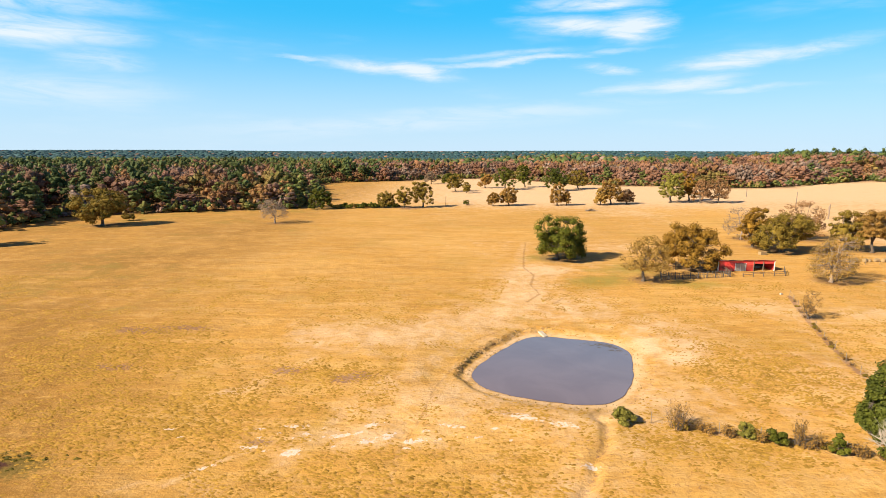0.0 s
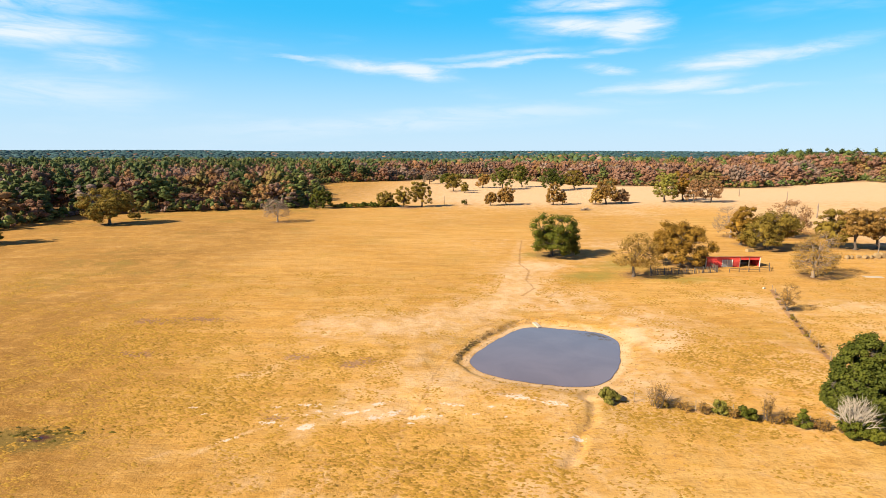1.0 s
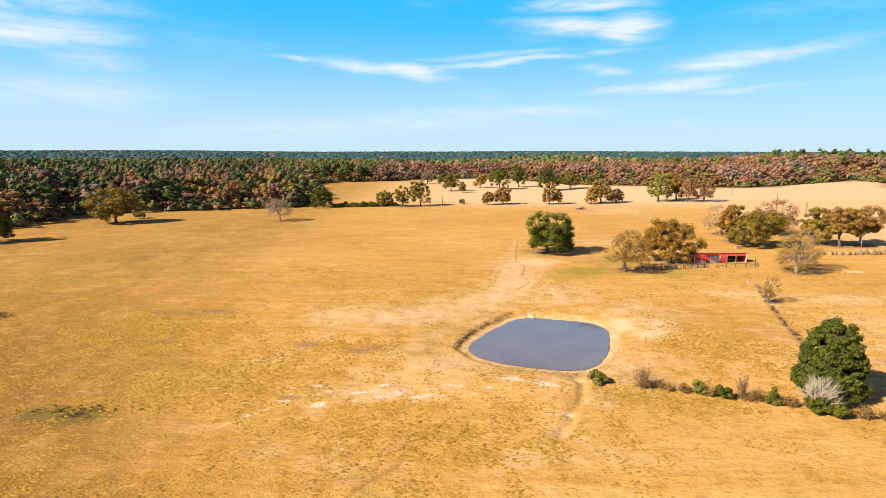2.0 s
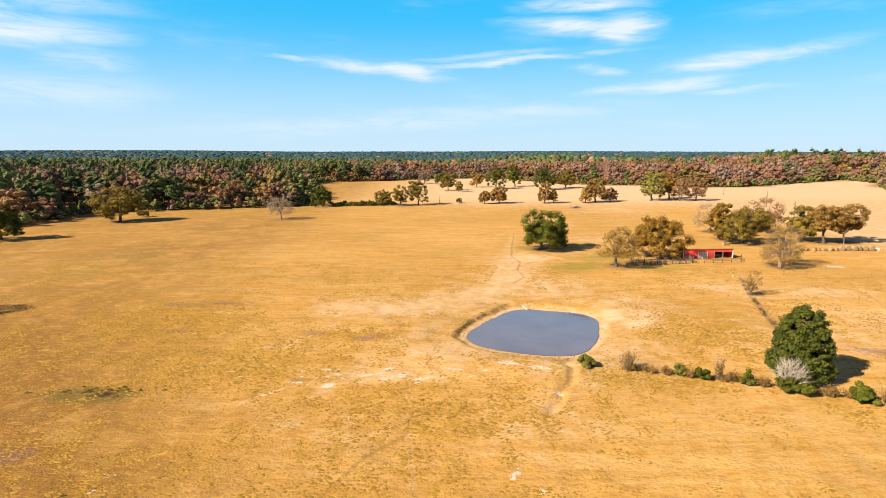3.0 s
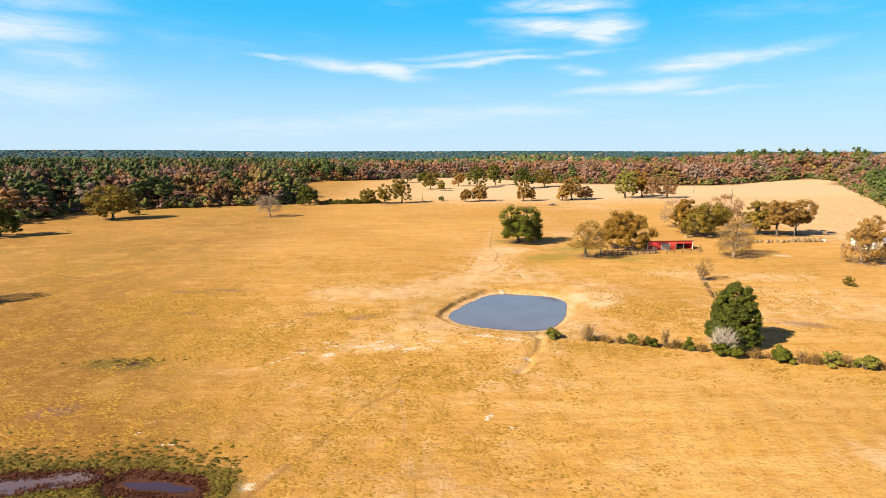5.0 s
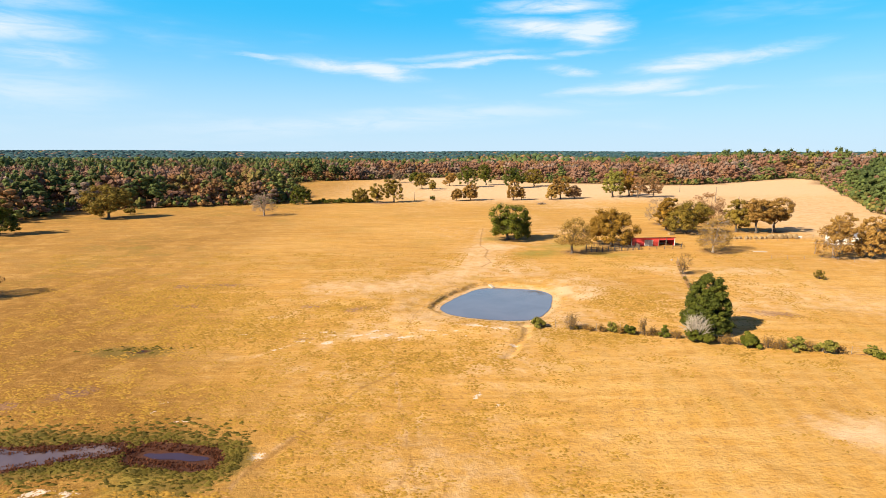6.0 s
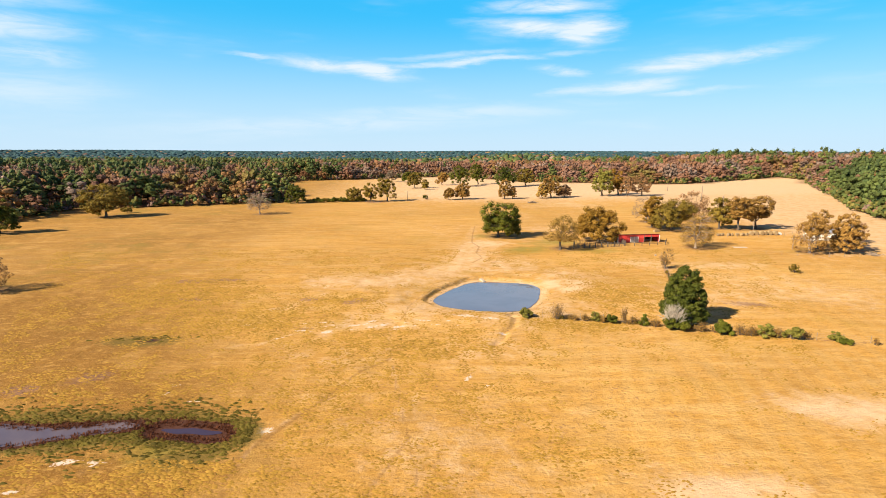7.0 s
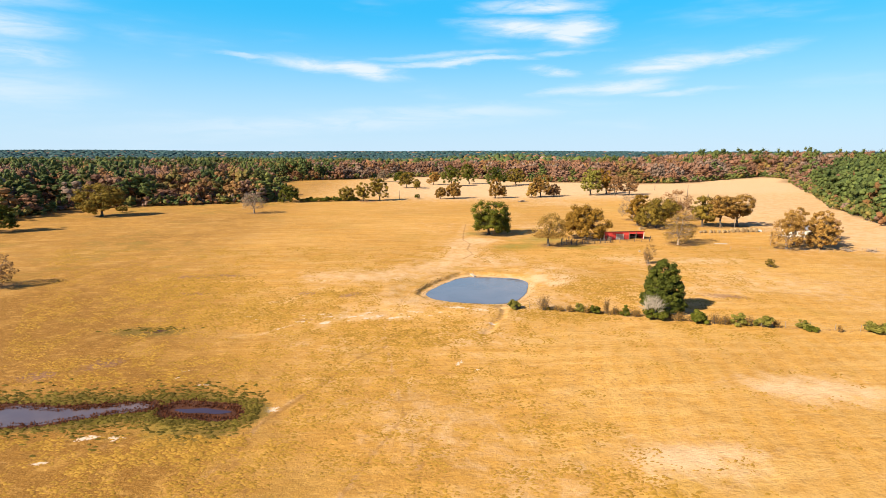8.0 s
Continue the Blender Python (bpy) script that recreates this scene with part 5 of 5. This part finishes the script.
def build_grass():
    rng = np.random.default_rng(5)
    n = 215000
    y = -14 + 130 * rng.uniform(0, 1, n) ** 1.15
    x = rng.uniform(-1, 1, n) * (46 + 0.5 * y) + 6
    d = np.hypot(x - POND_CENTRE[0], y - POND_CENTRE[1]) - pond_radius(np.arctan2(y - POND_CENTRE[1], x - POND_CENTRE[0]))
    rough = np.maximum.reduce([spots(x, y, [(0, 40, 18, 7, -8), (-28, 52, 22, 10, 0), (46, 66, 13, 14, 0), (-14, 64, 9, 5, 10), (-45, 70, 18, 16, 0), (-22, 9, 9, 4, 20), (30, 49, 16, 4, -14)]), 0.55 * value_noise(x, y, 14, 72)])
    dense = value_noise(x, y, 2.6, 71) * 0.75 + value_noise(x, y, 0.9, 73) * 0.35 + 0.75 * rough - 0.25
    keep = (dense > rng.uniform(0.42, 0.95, n)) & (d > 1.5)
    for line, half in ((TRACK, 1.0), ([(20.5, 122), (19.6, 112), (15.8, 97.2), (7.9, 87.7), (-2.6, 80.3), (-15.1, 79.2)], 4.0), (SWALE_LINE, 5.5)):
        keep &= line_distance(x, y, line) > half
    bare = spots(x, y, [(29, 4, 10, 6, 0), (53.5, 17.6, 13, 6, -10), (33, 77, 9, 7, 0), (-6, 50, 10, 3, 4), (20, 62, 16, 12, 0), (4, 66, 9, 8, 0)])
    dense = dense - 0.3 * smooth(16, 32, x) * smooth(42, 30, y)
    keep &= dense > 0.42
    bare = np.maximum(bare, 0.75 * smooth(18, 34, x) * smooth(42, 30, y))
    keep &= bare < rng.uniform(0.25, 1.0, n)
    x, y, rough = x[keep], y[keep], rough[keep]
    size = rng.uniform(0.08, 0.21, len(x)) + 0.16 * rough * rng.uniform(0, 1, len(x)) ** 2
    v, f = tussocks(x, y, size, rng)
    few = rng.uniform(0, 1, len(x)) < 0.06
    v2, f2 = blades(x[few], y[few], size[few] * 0.8, rng, 3, 0.7)
    v, f = np.concatenate([v, v2]), np.concatenate([f, f2 + len(v)])
    tagged(new("dry_grass", mesh_from("dry_grass", v, f, STRAW, True)), "golden dry grass tussocks over the pasture", "grass", kind="stuff")
    n = 10000
    x = rng.uniform(-62, -17, n)
    y = np.interp(x, [p[0] for p in SWALE_LINE], [p[1] for p in SWALE_LINE]) + rng.normal(0, 2.6, n)
    x[:120], y[:120] = rng.normal(-42.0, 3.4, 120), rng.normal(44.4, 0.7, 120)
    m = line_distance(x, y, MARSH_LINE) - marsh_reach(x)
    p = line_distance(x, y, POOL_LINE) - 0.95
    low = np.minimum(m, p)
    ring = low > 1.2
    v, f = blades(x[ring], y[ring], rng.uniform(0.10, 0.22, ring.sum()), rng, 4, 0.7)
    mound = ring & (rng.uniform(0, 1, n) < 0.45)
    v2, f2 = tussocks(x[mound], y[mound], rng.uniform(0.12, 0.36, mound.sum()), rng)
    v, f = np.concatenate([v, v2]), np.concatenate([f, f2 + len(v)])
    tagged(new("marsh_sedge", mesh_from("marsh_sedge", v, f, SEDGE)), "dark green sedge round the marsh", "sedge", kind="stuff")
    n = 5000
    x = rng.uniform(-60, -18, n)
    y = np.interp(x, [p[0] for p in SWALE_LINE], [p[1] for p in SWALE_LINE]) + rng.normal(0, 2.2, n)
    m = line_distance(x, y, MARSH_LINE) - marsh_reach(x)
    p = line_distance(x, y, POOL_LINE) - 0.95
    low = np.minimum(m, p)
    ring = (low > -0.1) & (low < 1.5)
    v, f = blades(x[ring], y[ring], rng.uniform(0.15, 0.35, ring.sum()), rng, 5, 0.5)
    tagged(new("marsh_plants", mesh_from("marsh_plants", v, f, REED)), "red-brown low plants at the marsh water", "marsh plants", kind="stuff")


build_grass()


def build_bank():
    """Crumbling clods of earth on the cut bank of the pond."""
    rng = np.random.default_rng(31)
    n = 120
    th = rng.uniform(1.45, 3.35, n)
    r = pond_radius(th) + rng.normal(2.5, 0.3, n)
    x, y = POND_CENTRE[0] + r * np.cos(th), POND_CENTRE[1] + r * np.sin(th)
    v, f = tussocks(x, y, rng.uniform(0.08, 0.22, n), rng)
    v[:, 2] += 0.03
    tagged(new("bank_clods", mesh_from("bank_clods", v, f, CLOD)), "crumbling brown clods on the pond bank", "earth", kind="stuff")
    th = rng.uniform(0, 2 * math.pi, 260)
    r = pond_radius(th) + rng.uniform(0.5, 3.2, 260)
    x, y = POND_CENTRE[0] + r * np.cos(th), POND_CENTRE[1] + r * np.sin(th)
    v, f = blades(x, y, rng.uniform(0.12, 0.25, 260), rng, 5, 0.6)
    tagged(new("bank_grass", mesh_from("bank_grass", v, f, SEDGE)), "short olive grass round the pond edge", "grass", kind="stuff")


build_bank()


def build_pond_weed():
    """Dark scraps of weed afloat near the north-eastern shore."""
    rng = np.random.default_rng(37)
    n = 70
    th = rng.normal(0.72, 0.13, n)
    r = pond_radius(th) - np.abs(rng.normal(0.4, 0.9, n)) - 0.2
    x, y = POND_CENTRE[0] + r * np.cos(th), POND_CENTRE[1] + r * np.sin(th)
    sides = 6
    a = np.arange(sides)[None] * (2 * math.pi / sides) + rng.uniform(0, 1, (n, 1))
    s = rng.uniform(0.08, 0.28, (n, 1)) * rng.uniform(0.6, 1.3, (n, sides))
    rim = np.stack([x[:, None] + np.cos(a) * s * 1.8, y[:, None] + np.sin(a) * s * 0.7, np.full((n, sides), -0.01)], 2)
    top = np.stack([x, y, rng.uniform(0.02, 0.05, n)], 1)
    k = np.arange(sides)
    f = np.stack([k, (k + 1) % sides, np.full(sides, sides)], 1)[None] + (np.arange(n) * (sides + 1))[:, None, None]
    me = mesh_from("pond_weed", np.concatenate([rim, top[:, None]], 1).reshape(-1, 3), f.reshape(-1, 3), DARK_WOOD_SHADE)
    tagged(new("pond_weed", me), "dark scraps of weed floating on the pond", "weed", kind="stuff")


build_pond_weed()

# ---- woods round the fields ----
def crown_form(kind, lobes, cards, size, rng, core=0.8, least=-0.9):
    """A unit tree: a trunk, uneven masses of leaves and loose sprays round them."""
    tall = {"pine": 1.65, "bush": 0.85, "round": 1.15, "far": 1.3}[kind]
    if kind == "far":
        centres, radii = np.array([[0, 0, tall * 0.5]]), np.array([0.5])
    else:
        low = {"pine": 0.22, "bush": 0.0, "round": 0.05}[kind] * tall
        share = (0.24, 0.38) if lobes > 18 else (0.34, 0.48)
        centres, radii = crown_clumps(lobes, 0.54, low, tall, rng, share, 0.25, 0.5, least)
    verts, faces, base = [], [], 0
    for c, r in zip(centres, radii):
        verts.append(LUMP_VERTS * (r * core * rng.uniform(0.75, 1.2, (len(LUMP_VERTS), 1))) * (1, 1, 1.0 if kind == "far" else 0.85) + c)
        faces.append(LUMP_FACES + base)
        base += len(LUMP_VERTS)
    if cards:
        pts, outs = clump_leaves(centres, radii, np.full(len(centres), cards // len(centres)), rng, 0.3)
        v, f = leaf_cards(pts, outs, size, rng, 0.2, 0.28)
        verts.append(v)
        faces.append(f + base)
        base += len(v)
    if kind != "far":
        w = 0.02
        verts.append(np.array([(-w, -w, -0.05), (w, -w, -0.05), (0, w, -0.05), (0, 0, 0.7 * tall)]))
        faces.append(np.array([(0, 1, 3), (1, 2, 3), (2, 0, 3)]) + base)
    return np.concatenate(verts) / (1, 1, tall), np.concatenate(faces)


def plant_wood(name, label, x, y, high, wide, tint, forms, pick, rng, mat):
    """One mesh of many trees."""
    verts, faces, tints, tones, base = [], [], [], [], 0
    z = base_height(x, y)
    for k, (fv, ff) in enumerate(forms):
        idx = np.nonzero(pick == k)[0]
        if not len(idx):
            continue
        a = rng.uniform(0, 2 * math.pi, len(idx))
        c, s = np.cos(a)[:, None], np.sin(a)[:, None]
        w, h = wide[idx][:, None], high[idx][:, None]
        px = x[idx][:, None] + (fv[None, :, 0] * c - fv[None, :, 1] * s) * w
        py = y[idx][:, None] + (fv[None, :, 0] * s + fv[None, :, 1] * c) * w
        pz = z[idx][:, None] + fv[None, :, 2] * h
        verts.append(np.stack([px, py, pz], 2).reshape(-1, 3))
        faces.append((ff[None] + (np.arange(len(idx)) * len(fv))[:, None, None]).reshape(-1, 3) + base)
        tints.append(np.repeat(tint[idx], len(fv)))
        tones.append(np.repeat(rng.uniform(0.72, 1.4, len(idx)), len(fv)))
        base += len(idx) * len(fv)
    me = mesh_from(name, np.concatenate(verts), np.concatenate(faces), mat, mat is FAR_WOODLAND)
    me.attributes.new("tint", "FLOAT", "POINT").data.foreach_set("value", np.concatenate(tints).astype(np.float32))
    me.attributes.new("tone", "FLOAT", "POINT").data.foreach_set("value", np.concatenate(tones).astype(np.float32))
    return tagged(new(name, me), label, "woods", kind="stuff")


def scatter(r0, r1, spacing, rng, az0=-0.86, az1=0.93):
    """Places between two distances from the middle of the path, about so far apart."""
    n = int((az1 - az0) * (r1 * r1 - r0 * r0) / 2 / spacing**2)
    r = np.sqrt(rng.uniform(r0 * r0, r1 * r1, n))
    a = rng.uniform(az0, az1, n)
    return r * np.sin(a), r * np.cos(a) - 20


def choose_tints(x, y, rng):
    """Which kind of tree grows where; greens slide to the painted haze tint with distance."""
    u = rng.uniform(0, 1, len(x))
    patch = value_noise(x, y, 45, 81) * 0.6 + value_noise(x, y, 140, 82) * 0.4
    west = x < -60
    east = (x > 190) & (y < 0.72 * x + 105)
    rust = (~west) & (~east) & (y < 760)
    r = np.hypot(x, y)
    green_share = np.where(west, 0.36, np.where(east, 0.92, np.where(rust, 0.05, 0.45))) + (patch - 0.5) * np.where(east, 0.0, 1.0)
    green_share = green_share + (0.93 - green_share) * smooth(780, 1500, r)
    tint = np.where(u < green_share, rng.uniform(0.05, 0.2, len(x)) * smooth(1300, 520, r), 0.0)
    other = u >= green_share
    v = np.clip(0.62 * (value_noise(x, y, 30, 83) * 1.6 - 0.3) + 0.5 * (rng.uniform(0, 1, len(x)) - 0.12), 0, 1)
    autumn = np.where(v < np.where(rust, 0.10, 0.24), 0.34, np.where(v < np.where(rust, 0.28, 0.42), 0.5, np.where(v < 0.74, 0.68, 0.86))) + rng.normal(0, 0.03, len(x))
    tint[other] = autumn[other]
    tint[east & ~other] = np.clip(tint[east & ~other], 0.05, 0.11)
    return np.clip(tint, 0, 1)


def build_woods():
    rng = np.random.default_rng(9)
    near_forms = [crown_form(k, 22, 310, 0.050, rng, 0.72) for k in ("pine", "pine", "round", "round", "round")]
    mid_forms = [crown_form(k, 12, 74, 0.078, rng, 0.64, -0.1) for k in ("pine", "pine", "round", "round", "round")]
    far_forms = [crown_form("far", 1, 0, 0.30, rng, 1.0) for _ in range(5)]

    def sizes(tint, rng, scale=1.0):
        pine = tint < 0.26
        h = np.where(pine, rng.uniform(12.5, 23, len(tint)), rng.uniform(9.5, 19, len(tint)))
        w = np.where(pine, rng.uniform(7.5, 13.5, len(tint)), rng.uniform(8.5, 16.5, len(tint))) * scale
        pick = np.where(pine, rng.integers(0, 2, len(tint)), np.where(tint > 0.78, 4, rng.integers(2, 4, len(tint))))
        return h, w, pick

    x, y = scatter(180, 780, 8.6, rng)
    out = ~inside_field(x, y) & (np.hypot(x, y) < 760)
    x, y = x[out], y[out]
    hidden = (np.hypot(x, y) > 560) & (rng.uniform(0, 1, len(x)) < 0.48)
    x, y = x[~hidden], y[~hidden]
    # a close row along the eastern pines
    s = rng.uniform(0, 1, 90)
    x = np.concatenate([x, np.interp(s, [0, 0.4, 0.75, 1], [196, 213, 250, 296]) + rng.uniform(3, 16, 90)])
    y = np.concatenate([y, np.interp(s, [0, 0.4, 0.75, 1], [120, 176, 240, 308])])
    edge = line_distance(x, y, FIELD)
    first = edge < 30
    for name, label, chosen, forms in (("woodland_edge", "mixed pine and autumn oak trees at the field edge", first, near_forms), ("woodland", "mixed green, rust and grey woodland", ~first, mid_forms)):
        tint = choose_tints(x[chosen], y[chosen], rng)
        h, w, pick = sizes(tint, rng)
        if name == "woodland_edge":
            h = h * (0.72 + 0.28 * smooth(0, 22, edge[chosen]))
            outer = (edge[chosen] < 9) & (x[chosen] > 150)
            pick = np.where(outer, rng.integers(2, 5, len(pick)), pick)
            w = np.where(outer, w * 1.1, w)
        if name == "woodland":
            # tall pines on the crest of the hill
            px, py = np.array([399.0, 415, 424, 432, 380]), np.array([580.0, 569, 563, 557, 592])
            x, y = np.concatenate([x, px]), np.concatenate([y, py])
            chosen = np.concatenate([chosen, np.ones(5, bool)])
            tint, pick = np.concatenate([tint, np.full(5, 0.06)]), np.concatenate([pick, np.array([0, 1, 0, 1, 0])])
            h, w = np.concatenate([h, 36.6 - base_height(px, py)]), np.concatenate([w, np.full(5, 13.0)])
        plant_wood(name, label, x[chosen], y[chosen], h, w, tint, forms, pick, rng, WOODLAND)
    # low growth under the first trees
    bx, by = [], []
    for (ax, ay), (cx, cy) in zip(FIELD[2:-3], FIELD[3:-2]):
        n = int(math.hypot(cx - ax, cy - ay) / 0.85)
        s = rng.uniform(0, 1, n)
        bx.append(ax + (cx - ax) * s + rng.normal(0, 2.8, n))
        by.append(ay + (cy - ay) * s + rng.normal(0, 2.0, n))
    bx, by = np.concatenate(bx), np.concatenate(by)
    low_forms = [crown_form("bush", 3, 12, 0.17, rng, 0.9), crown_form("bush", 3, 12, 0.17, rng, 0.9)]
    tint = np.where(rng.uniform(0, 1, len(bx)) < np.where(bx > 190, 0.8, 0.7), rng.uniform(0.06, 0.3, len(bx)), rng.uniform(0.3, 0.9, len(bx)))
    plant_wood("woodland_brush", "dark brush along the woodland edge", bx, by, rng.uniform(2.2, 6.5, len(bx)), rng.uniform(3.5, 6.5, len(bx)), tint, low_forms, rng.integers(0, 2, len(bx)), rng, WOODLAND)
    xs, ys = [], []
    for r0, r1, gap in ((760, 1100, 11.0), (1100, 1600, 15), (1600, 2300, 22), (2300, 3300, 30)):
        a, b = scatter(r0, r1, gap, rng)
        xs.append(a)
        ys.append(b)
    x, y = np.concatenate(xs), np.concatenate(ys)
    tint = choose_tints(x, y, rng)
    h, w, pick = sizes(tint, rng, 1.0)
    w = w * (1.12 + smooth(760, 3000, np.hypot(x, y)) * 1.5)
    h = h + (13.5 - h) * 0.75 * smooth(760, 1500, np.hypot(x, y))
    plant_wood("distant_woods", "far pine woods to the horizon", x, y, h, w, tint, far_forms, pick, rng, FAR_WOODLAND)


build_woods()
